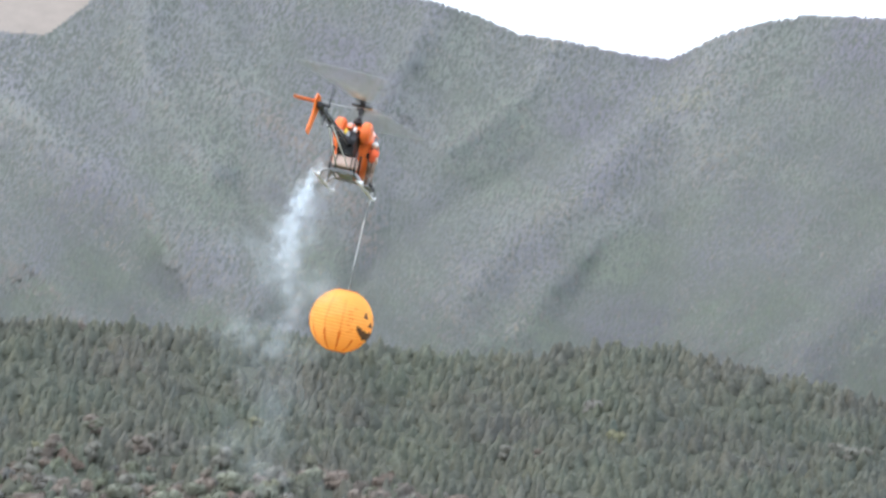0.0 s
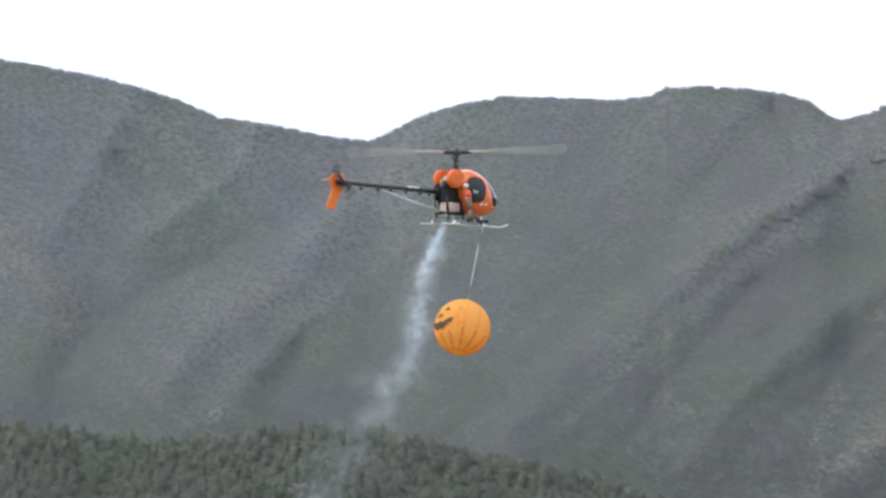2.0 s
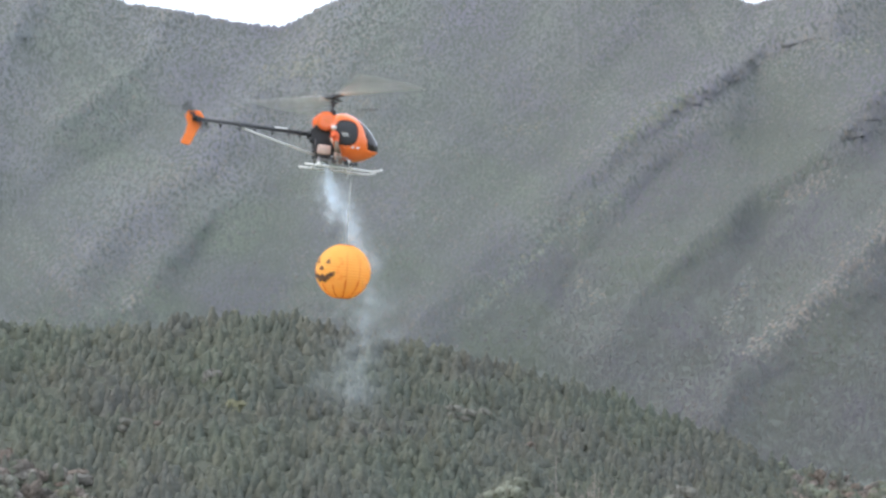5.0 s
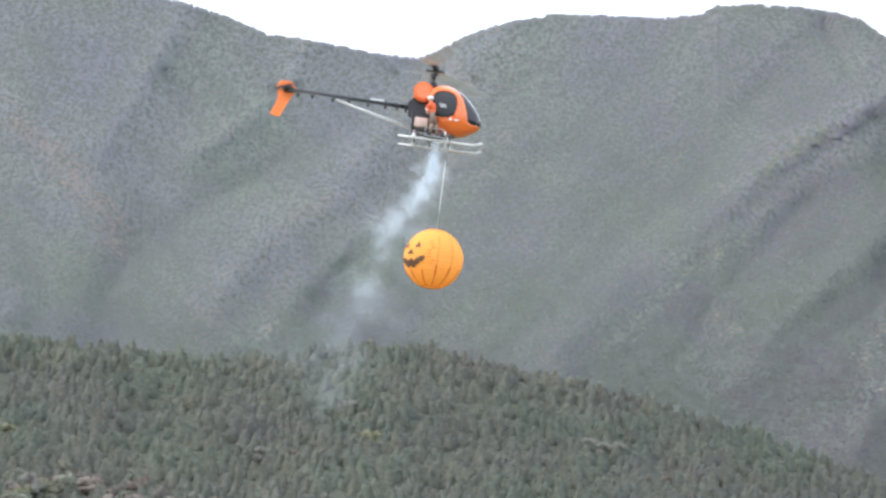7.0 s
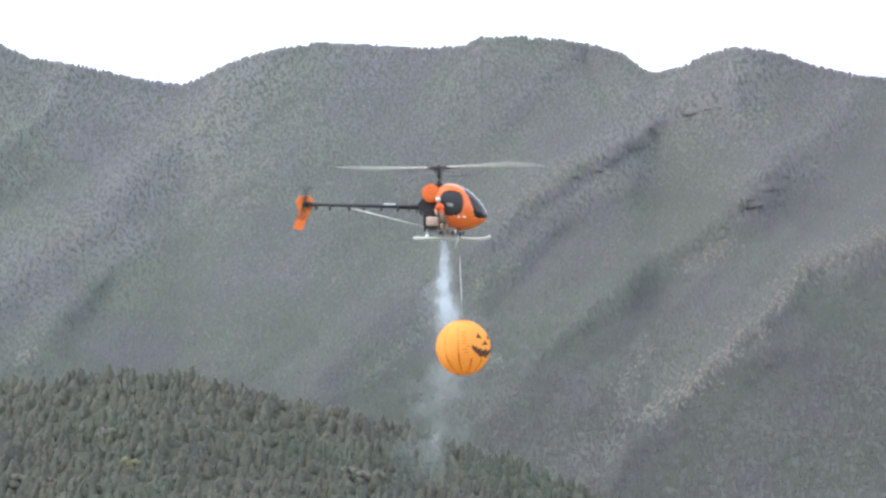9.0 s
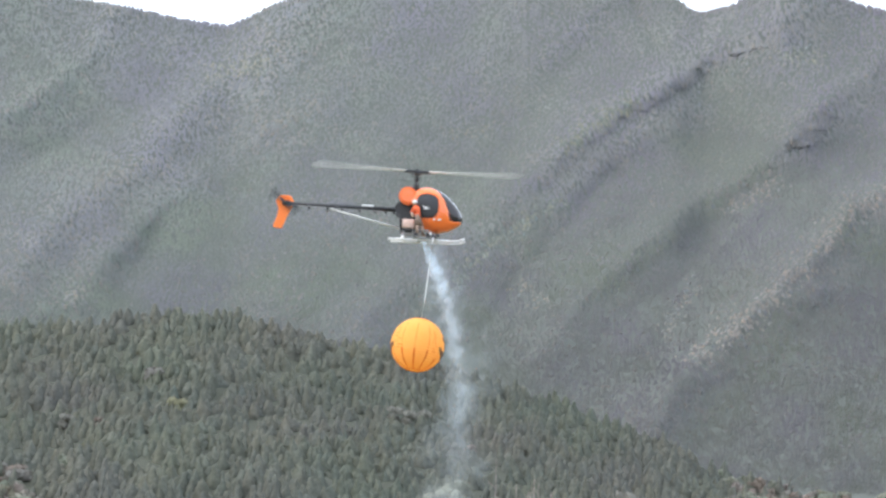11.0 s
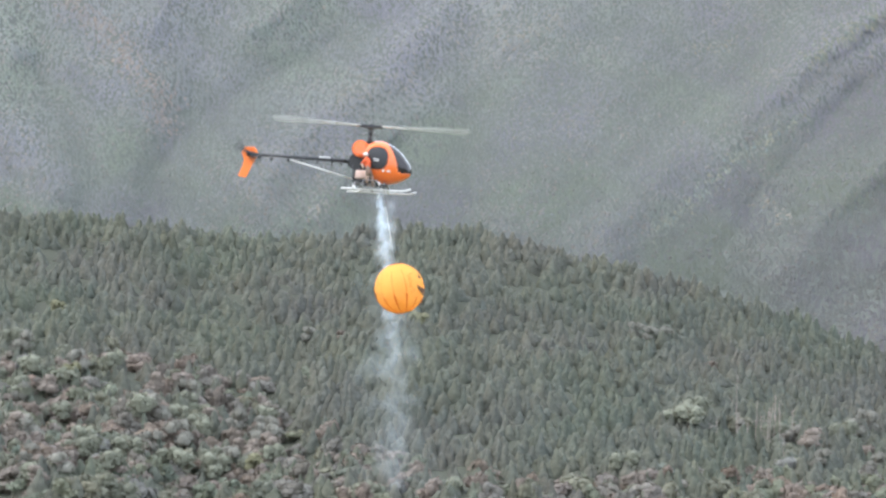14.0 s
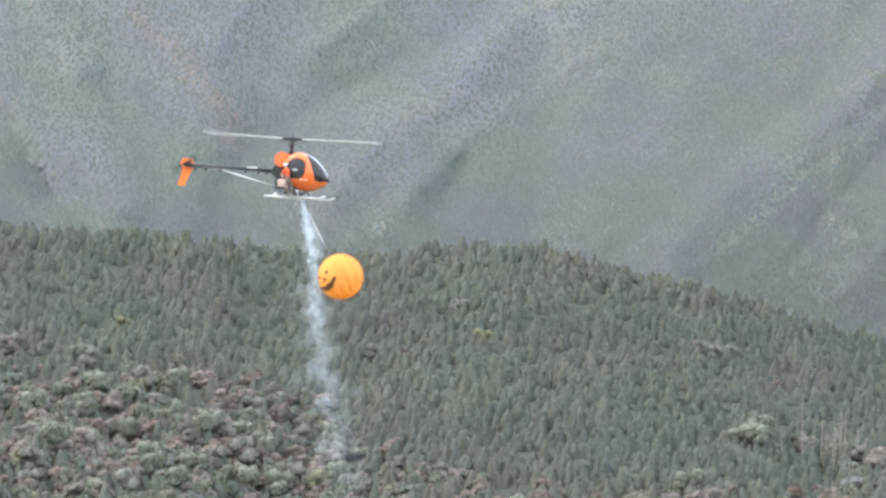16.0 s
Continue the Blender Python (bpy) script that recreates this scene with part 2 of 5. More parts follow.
SPURS = [([(-2.99, 13.0), (-3.5, 12.1), (-4.0, 11.5), (-4.8, 11.1), (-5.7, 10.3), (-6.3, 9.6), (-7.1, 9.05), (-7.9, 8.35), (-8.6, 7.4)], 1.4, 80),
         ([(-2.5, 10.8), (-3.3, 10.5), (-5.0, 9.2), (-6.6, 7.9), (-7.5, 6.8)], 0.8, 34),
         ([(7.3, 13.0), (7.0, 12.35), (6.3, 12.1), (5.4, 11.65), (4.5, 11.05), (3.6, 10.55), (2.8, 10.05), (2.0, 9.4), (0.6, 8.4), (-0.1, 7.85), (-0.9, 7.15), (-1.6, 6.3)], 1.4, 85),
         ([(11, 9.6), (9.65, 9.05), (8.5, 8.6), (8.16, 8.17), (7.45, 7.4), (6.3, 6.4), (5.3, 5.6), (4.5, 4.5)], 1.3, 95),
         ([(7.9, 10.6), (6.9, 9.6), (5.4, 8.9), (4.0, 7.8), (3.0, 6.9), (2.3, 5.9)], 0.8, 40),
         ([(-18.5, 11.8), (-17.5, 10.9), (-16.4, 9.8), (-14.75, 8.75), (-13.8, 8.2), (-12.8, 7.2)], 1.1, 65),
         ([(-13.8, 12.4), (-13.4, 11.6), (-12.7, 11.1), (-12.2, 10.7), (-11.6, 10.2), (-11.3, 9.8), (-11.0, 9.4)], 0.9, 34),
         ([(-21, 9.2), (-18.1, 8.15), (-17.25, 7.85), (-16.5, 7.0), (-16.0, 6.2)], 0.9, 75),
         ([(-9.4, 13.3), (-9.9, 12.2), (-10.6, 11.2), (-11.0, 10.6)], 0.7, 32),
         ([(1.8, 13.2), (0.5, 11.2), (-1.2, 9.6), (-2.6, 8.0), (-3.6, 6.6)], 1.2, 24),
         ([(-0.6, 13.1), (-1.4, 11.6), (-2.4, 10.2), (-4.0, 8.4)], 0.9, 12),
         ([(3.6, 13.2), (2.4, 11.9), (1.5, 10.8)], 0.8, 16),
         ([(9.5, 11.9), (8.6, 11.1), (7.4, 10.4)], 0.7, 30),
         ([(6.3, 8.3), (5.0, 7.0), (4.1, 5.7)], 0.5, 22),
         ([(-6.8, 12.7), (-7.2, 11.8), (-8.2, 11.0), (-9.0, 10.5)], 0.6, 30),
         ([(-15.2, 13.8), (-15.4, 12.4), (-14.6, 11.0), (-13.8, 10.0)], 0.8, 36)]
GULLIES = [([(-4.5, 12.4), (-5.15, 11.6), (-6.3, 10.8), (-7.9, 9.95), (-8.6, 9.5), (-10.0, 8.6), (-10.6, 7.8), (-11, 6.6)], 0.7, 48),
           # Two narrow cuts added to give the shaded edges of tall plantations.
           ([(-7.1, 10.4), (-7.7, 9.95), (-8.3, 9.58)], 0.18, 16), ([(-9.15, 9.2), (-9.5, 8.86), (-9.85, 8.5)], 0.18, 6),
           ([(7.9, 11.85), (7.46, 12.0), (6.56, 11.81), (5.65, 11.4), (4.75, 10.79), (3.84, 10.3), (3.07, 9.86), (2.31, 9.2), (1.54, 8.8)], 0.28, 13),
           ([(4.0, 12.9), (2.62, 11.32), (1.44, 9.95), (0.26, 8.69), (-0.91, 7.54), (-1.84, 6.73)], 0.9, 38),
           ([(4.12, 12.85), (4.34, 12.35), (4.6, 12.0)], 0.24, 32),
           ([(8.6, 9.6), (7.96, 9.33), (6.56, 8.79), (5.38, 7.77), (4.78, 6.74), (4.29, 5.48)], 0.8, 60),
           ([(-9.6, 12.05), (-9.1, 11.6)], 0.3, 26), ([(-9.1, 11.5), (-10.0, 9.83), (-10.53, 7.96)], 0.5, 16),
           ([(-13.4, 9.8), (-12.6, 8.5), (-12.0, 7.3)], 0.4, 30), ([(-15.6, 9.2), (-15.0, 8.5), (-14.3, 7.4)], 0.35, 26),
           ([(3.6, 9.4), (2.6, 8.3), (1.6, 7.2), (0.8, 6.2)], 0.35, 22), ([(-4.2, 9.9), (-5.6, 8.6), (-6.4, 7.4)], 0.4, 24)]


def relief(a, e):
    """How far spurs stand out (+) and ravines cut in (-) over the mountain's face, in metres."""
    wa, we = a + 0.1 * ripple(a * 2.3, e * 2.1, 4, 3), e + 0.1 * ripple(a * 2.0, e * 2.6, 4, 12)
    h = 0.0 * a
    for line, wide, deep in SPURS:
        h = h + 1.0 * deep * np.exp(-(near_line(wa, we, line) / (0.62 * wide)) ** 1.35)
    for line, wide, deep in GULLIES:
        h = h - 0.6 * deep * np.exp(-(near_line(wa, we, line) / (0.75 * wide)) ** 1.5)
    return h


def ribs(a, e):
    """The small ribs that run down both flanks, about 0 to 1.5."""
    bend = 0.5 * ripple(a * 0.8, e * 0.8, 3, 6)
    east, west = 0.75 * a - e + bend, 0.9 * a + 0.9 * e + bend
    side = np.clip((a + 6.5) / 2.5, 0, 1)
    return side * (np.abs(np.sin(3.1 * east)) + 0.5 * np.sin(7.3 * east + 1)) + (1 - side) * (np.abs(np.sin(2.7 * west)) + 0.5 * np.sin(6.7 * west))


def mountain_range(a, e):
    """Distance from the eye of the mountain's face, by bearing and climb."""
    s = np.clip(e / skyline(a), 0, 1.2)
    r = 1500 + 1650 * s ** 0.85 - relief(a, e)
    return r + (3.0 * ribs(a, e) + 7 * ripple(a * 1.5, e * 1.1, 5, 2)) * np.clip(1.15 - s, 0.12, 1)


def hill_range(a, e):
    s = np.clip(e / hilltop(a), 0, 1.2)
    return 540 + 330 * s ** 1.1 + 12 * ripple(a * 1.1, e * 0.9, 4, 1) - 16 * np.abs(np.sin(1.5 * (0.5 * a + e) + 0.7 * ripple(a * 0.7, e, 3, 4))) * np.clip(1.3 - s, 0.2, 1) + 40 * np.exp(-((a + 9.0) / 2.0) ** 2) * (1 - s)


def spot(a, e, r):
    a, e = np.radians(a), np.radians(e)
    return np.stack([r * np.sin(a), r * np.cos(a), EYE.z + r * np.tan(e)], -1)


def mesh_of(name, verts, faces, mats, smooth=False, tint=None):
    """A mesh object from arrays of vertices and of equal-sided faces."""
    me = bpy.data.meshes.new(name)
    n, k = faces.shape
    me.vertices.add(len(verts))
    me.vertices.foreach_set("co", np.ascontiguousarray(verts, np.float32).ravel())
    me.loops.add(n * k)
    me.loops.foreach_set("vertex_index", np.ascontiguousarray(faces, np.int32).ravel())
    me.polygons.add(n)
    me.polygons.foreach_set("loop_start", np.arange(0, n * k, k, dtype=np.int32))
    me.polygons.foreach_set("loop_total", np.full(n, k, np.int32))
    for mat in mats:
        me.materials.append(mat)
    if tint is not None:
        layer = me.attributes.new("tint", "FLOAT_COLOR", "POINT")
        layer.data.foreach_set("color", np.ascontiguousarray(tint, np.float32).ravel())
    me.update(calc_edges=True)
    me.validate()
    me.polygons.foreach_set("use_smooth", np.full(len(me.polygons), smooth))
    return new(name, me)


def sheet(name, bearings, rows, mats):
    """A grid of land: rows of points, each row along the bearings."""
    pts = np.stack(rows)
    h, w = pts.shape[:2]
    i = np.arange(h * w).reshape(h, w)
    faces = np.stack([i[:-1, :-1], i[:-1, 1:], i[1:, 1:], i[1:, :-1]], -1).reshape(-1, 4)
    return mesh_of(name, pts.reshape(-1, 3), faces, mats, smooth=True)


BEARINGS = np.concatenate([np.arange(-60, -20, 1.0), np.arange(-20, 12, 0.09), np.arange(12, 60.5, 1.0)])


def land(name, top, reach, foot, back, mat, steps):
    rows = [spot(BEARINGS, 0 * BEARINGS - 0.6, reach(BEARINGS, 0 * BEARINGS) - foot)]
    for s in np.linspace(0.02, 1, steps):
        e = top(BEARINGS) * s
        rows.append(spot(BEARINGS, e, reach(BEARINGS, e)))
    crest = rows[-1]
    for far, drop in back:
        p = crest.copy()
        n = np.hypot(p[:, 0], p[:, 1])[:, None]
        p[:, :2] *= (n + far) / n
        p[:, 2] = p[:, 2] * (1 - drop) - 2 * drop
        rows.append(p)
    return sheet(name, BEARINGS, rows, [mat])


# the valley floor, one sheet to the horizon
rings = [0.0, 2, 6, 15, 40, 100, 250, 500, 900, 1500, 2400, 3400, 4700]
turns = np.linspace(0, 360, 73)
ground = sheet("ground", turns, [np.stack([r * np.sin(np.radians(turns)), r * np.cos(np.radians(turns)),
               0.15 * ripple(np.sin(np.radians(turns)) * r * 0.1, np.cos(np.radians(turns)) * r * 0.1, 3) * min(r / 20, 1) - 0.1], -1) for r in rings], [M_GROUND])
tagged(ground, "grassy valley floor running out to the wooded hills", "ground", kind="structure")
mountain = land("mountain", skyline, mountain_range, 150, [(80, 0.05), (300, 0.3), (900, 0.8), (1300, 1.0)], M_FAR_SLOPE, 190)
mountain.data.materials.append(M_BARE)


def cleared(a, e):
    """The felled patch high on the shoulder."""
    return (a < -15.8 - (13.8 - e) * 1.15) & (e > 12.5) & (e < 13.84)


middle = np.zeros(len(mountain.data.polygons) * 3)
mountain.data.polygons.foreach_get("center", middle)
middle = middle.reshape(-1, 3)
m_a = np.degrees(np.arctan2(middle[:, 0], middle[:, 1]))
m_e = np.degrees(np.arctan2(middle[:, 2] - EYE.z, np.hypot(middle[:, 0], middle[:, 1])))
mountain.data.polygons.foreach_set("material_index", (cleared(m_a, m_e) & (m_a > -40)).astype(np.int32))
tagged(mountain, "hazy grey-green forested mountain ridge with spurs and ravines", "mountain", kind="structure")
hill = land("hill", hilltop, hill_range, 60, [(25, 0.02), (90, 0.3), (200, 0.75), (280, 1.0)], M_SLOPE, 50)
tagged(hill, "dark forested foothill below the mountain", "hill", kind="structure")


# ---- woods ----
def fuse(parts):
    """Joins (verts, triangles) pairs."""
    vs, fs, n = [], [], 0
    for v, f in parts:
        vs.append(v)
        fs.append(f + n)
        n += len(v)
    return np.concatenate(vs), np.concatenate(fs)


def spike(base, tip, wide, rng):
    """A three-sided tuft of needles from base to tip."""
    base, tip = np.array(base), np.array(tip)
    d = tip - base
    u = np.cross(d, rng.normal(size=3))
    u /= np.linalg.norm(u)
    w = np.cross(d / np.linalg.norm(d), u)
    ring = [base + wide * (math.cos(k * 2.094) * u + math.sin(k * 2.094) * w) for k in range(3)]
    return np.array(ring + [tip]), np.array([(0, 1, 3), (1, 2, 3), (2, 0, 3)])


def conifer_shape(rng, tall=10.0, wide=2.4, tufts=7):
    """A slim pointed crown of drooping whorls with an uneven outline and tufts standing out of it."""
    n, levels = 7, 6
    verts = []
    lean = rng.uniform(-0.35, 0.35, 2)
    for k in range(levels):
        h = 0.04 + 0.9 * k / (levels - 1)
        out = wide * (1 - h ** 1.7) ** 0.8 * (1.1 if k % 2 else 0.88)
        for j in range(n):
            a = j * 6.2832 / n + 0.4 * k
            q = out * rng.uniform(0.72, 1.22)
            verts.append((q * math.cos(a) + lean[0] * h, q * math.sin(a) + lean[1] * h, tall * h + rng.uniform(-0.35, 0.35) - 0.12 * q))
    verts.append((lean[0], lean[1], tall))
    faces = []
    for k in range(levels - 1):
        for j in range(n):
            a, b, c, d = k * n + j, k * n + (j + 1) % n, (k + 1) * n + (j + 1) % n, (k + 1) * n + j
            faces += [(a, b, c), (a, c, d)]
    last = (levels - 1) * n
    faces += [(last + j, last + (j + 1) % n, last + n) for j in range(n)]
    parts = [(np.array(verts), np.array(faces))]
    for k in range(tufts):
        h = 0.35 + 0.58 * k / tufts + rng.uniform(-0.03, 0.03)
        reach = wide * (1 - h ** 1.7) ** 0.8 * rng.uniform(1.05, 1.4)
        a = k * 2.4 + rng.uniform(-0.4, 0.4)
        c, t = math.cos(a), math.sin(a)
        parts.append(spike((0.4 * reach * c, 0.4 * reach * t, tall * h), (reach * c, reach * t, tall * h + rng.uniform(0.1, 0.9)), rng.uniform(0.28, 0.5), rng))
    return fuse(parts)


def broad_shape(rng, tall=8.0, wide=3.2, leaves=110, size=0.55):
    """A rounded, uneven crown of many leaf sprays with gaps between its lobes."""
    parts = []
    lobes = [(rng.uniform(-0.5, 0.5) * wide, rng.uniform(-0.5, 0.5) * wide, tall * rng.uniform(0.38, 0.84), rng.uniform(0.34, 0.58) * wide) for k in range(7)]
    for x, y, z, r in lobes:
        ring, m = [], 6
        for h in (-0.5, 0.2, 0.75):
            ring += [(x + q * math.cos(j * 6.2832 / m + h), y + q * math.sin(j * 6.2832 / m + h), z + h * r * 0.72 + rng.uniform(-0.2, 0.2)) for j, q in enumerate(r * 0.64 * math.sqrt(1 - h * h) * rng.uniform(0.75, 1.15, m))]
        ring.append((x, y, z + r * 0.72))
        faces = [q for k in range(2) for j in range(m) for q in ((k * m + j, k * m + (j + 1) % m, (k + 1) * m + j), (k * m + (j + 1) % m, (k + 1) * m + (j + 1) % m, (k + 1) * m + j))]
        parts.append((np.array(ring), np.array(faces + [(2 * m + j, 2 * m + (j + 1) % m, 3 * m) for j in range(m)])))
    for k in range(leaves):
        x, y, z, r = lobes[k % 7]
        d = rng.normal(size=3)
        d /= np.linalg.norm(d)
        d[2] = abs(d[2]) * 0.95 - 0.2
        c = np.array((x, y, z)) + d * r * rng.uniform(0.65, 1.12)
        u = np.cross(d, rng.normal(size=3))
        u /= np.linalg.norm(u)
        w = np.cross(d, u) + d * rng.uniform(-0.5, 0.5)
        q = size * rng.uniform(0.6, 1.4)
        parts.append((np.array([c - q * u, c - q * w * 0.8 + d * q * 0.3, c + q * u * rng.uniform(0.7, 1.2), c + q * w * rng.uniform(0.6, 1.1) + d * q * 0.3]), np.array([(0, 1, 2), (0, 2, 3)])))
    return fuse(parts)


def plant(shapes, which, places, turns, sizes, tints):
    """All trees of a wood as arrays: verts, faces, tints."""
    vs, fs, cs, n = [], [], [], 0
    for k, (v, f) in enumerate(shapes):
        m = np.nonzero(which == k)[0]
        if not len(m):
            continue
        c, s = np.cos(turns[m])[:, None], np.sin(turns[m])[:, None]
        x = (v[None, :, 0] * c - v[None, :, 1] * s) * sizes[m, 0:1] + places[m, 0:1]
        y = (v[None, :, 0] * s + v[None, :, 1] * c) * sizes[m, 0:1] + places[m, 1:2]
        z = v[None, :, 2] * sizes[m, 1:2] + places[m, 2:3]
        vs.append(np.stack([x, y, z], -1).reshape(-1, 3))
        fs.append((f[None] + (np.arange(len(m)) * len(v))[:, None, None] + n).reshape(-1, 3))
        cs.append(np.repeat(tints[m], len(v), 0))
        n += len(m) * len(v)
    col = np.concatenate(cs)
    return np.concatenate(vs), np.concatenate(fs), np.concatenate([col, np.ones((len(col), 1))], 1)


def pick_tints(rng, base, n, spread=0.22, mixed=0.06, most=0.6):
    light = np.exp(rng.normal(0, spread, (n, 1)))
    warm = rng.normal(0, mixed, (n, 1))
    return np.clip(base * light * (1 + warm * np.array([[1.0, 0.1, -0.8]])), 0.005, most)


def hill_zone(a, e):
    """How broadleaved the hill's wood is, 0 to 1."""
    low = np.clip((np.interp(a, (-15, -11, -9, -7.5, -4.3), (4.0, 4.0, 3.5, 2.7, 1.5)) - e + 0.3 * ripple(a * 0.9, e * 1.4, 4, 3)) / 0.5, 0, 1)
    foot = np.clip((2.6 - e + 0.5 * ripple(a * 1.2, e * 2, 4, 5)) / 0.8, 0, 1) * np.clip((a + 1.0) / 1.5, 0, 1)
    tail = np.clip((a - 5.6) / 0.8, 0, 1)
    return np.clip(low * 0.62 + foot * 0.15 + tail * 0.8 + 0.004, 0, 1)


def hill_wood():
    rng = np.random.RandomState(11)
    shapes = [conifer_shape(rng, rng.uniform(8.2, 11.0), rng.uniform(2.7, 3.6)) for k in range(8)]
    shapes += [broad_shape(rng, rng.uniform(8.0, 10.5), rng.uniform(3.2, 4.8), 190, 0.6) for k in range(5)]
    a = rng.uniform(-19, 11, 60000)
    s = rng.uniform(0.14, 1.03, 60000)
    e = hilltop(a) * np.minimum(s, 1)
    keep = (rng.uniform(0, 1, 60000) < HILL_TREES / 60000)
    a, e, s = a[keep], e[keep], s[keep]
    r = hill_range(a, e) + np.maximum(s - 1, 0) * 500
    p = spot(a, e, r)
    p[:, 2] = np.where(s > 1, spot(a, e, hill_range(a, e))[:, 2] - (s - 1) * 60, p[:, 2]) - 4.6 + 0.5 * np.clip((s - 0.88) / 0.1, 0, 1)
    broad = rng.uniform(0, 1, len(a)) < hill_zone(a, e)
    some = ~broad | (rng.uniform(0, 1, len(a)) < 0.45)
    a, e, s, p, broad = a[some], e[some], s[some], p[some], broad[some]
    which = np.where(broad, 8 + rng.randint(0, 5, len(a)), rng.randint(0, 8, len(a)))
    size = np.stack([rng.uniform(0.65, 1.2, len(a)), rng.uniform(0.62, 1.02, len(a))], -1)
    stand = 1 + 0.1 * ripple(a * 1.6, e * 2.2, 5, 7)[:, None] * np.array([[1.2, 1.0, 0.6]]) + 0.06 * ripple(a * 5.0, e * 6.0, 3, 14)[:, None] * np.array([[1.1, 1.0, 0.7]]) + 0.06 * ripple(a * 1.2, e * 1.9, 4, 10)[:, None] * np.array([[-0.7, 0.5, -0.7]])
    tint = pick_tints(rng, np.array([[0.127, 0.132, 0.104]]), len(a), 0.05, 0.02) * stand
    autumn = np.array([(0.198, 0.2, 0.152), (0.228, 0.188, 0.158), (0.188, 0.2, 0.148), (0.226, 0.19, 0.158), (0.206, 0.194, 0.17)])
    tint = np.where(broad[:, None], pick_tints(rng, autumn[rng.randint(0, 5, len(a))], len(a), 0.1, 0.03), tint)
    v, f, c = plant(shapes, which, p, rng.uniform(0, 6.28, len(a)), size, tint)
    return tagged(mesh_of("hill_woods", v, f, [M_LEAVES], smooth=True, tint=c), "dense dark green conifer wood with some browning broadleaf trees", "woods", kind="stuff")


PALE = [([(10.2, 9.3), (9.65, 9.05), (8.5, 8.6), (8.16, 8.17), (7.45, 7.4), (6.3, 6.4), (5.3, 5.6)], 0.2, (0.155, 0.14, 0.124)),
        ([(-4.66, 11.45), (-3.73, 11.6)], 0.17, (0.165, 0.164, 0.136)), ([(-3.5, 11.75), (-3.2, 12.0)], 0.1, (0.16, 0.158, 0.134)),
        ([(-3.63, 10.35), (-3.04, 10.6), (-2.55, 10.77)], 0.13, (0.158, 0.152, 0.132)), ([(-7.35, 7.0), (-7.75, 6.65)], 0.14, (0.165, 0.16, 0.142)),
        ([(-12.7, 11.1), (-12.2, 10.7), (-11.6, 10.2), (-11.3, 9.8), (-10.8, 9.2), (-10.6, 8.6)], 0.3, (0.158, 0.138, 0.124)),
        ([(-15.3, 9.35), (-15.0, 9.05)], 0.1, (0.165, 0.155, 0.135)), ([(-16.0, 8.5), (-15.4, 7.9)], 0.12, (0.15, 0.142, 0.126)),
        # Second entry: yellowish tint painting the lit left flank of the long spur.
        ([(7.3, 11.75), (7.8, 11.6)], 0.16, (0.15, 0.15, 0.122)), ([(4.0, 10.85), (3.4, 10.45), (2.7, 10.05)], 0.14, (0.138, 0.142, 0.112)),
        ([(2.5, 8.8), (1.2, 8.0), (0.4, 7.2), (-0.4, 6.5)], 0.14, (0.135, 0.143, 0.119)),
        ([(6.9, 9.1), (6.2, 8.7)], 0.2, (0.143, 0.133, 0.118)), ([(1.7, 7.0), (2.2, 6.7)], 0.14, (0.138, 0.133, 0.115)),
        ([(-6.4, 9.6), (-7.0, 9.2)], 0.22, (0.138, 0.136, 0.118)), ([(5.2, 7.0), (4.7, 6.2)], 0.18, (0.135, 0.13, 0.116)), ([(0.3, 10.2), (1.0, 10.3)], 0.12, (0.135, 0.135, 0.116))]


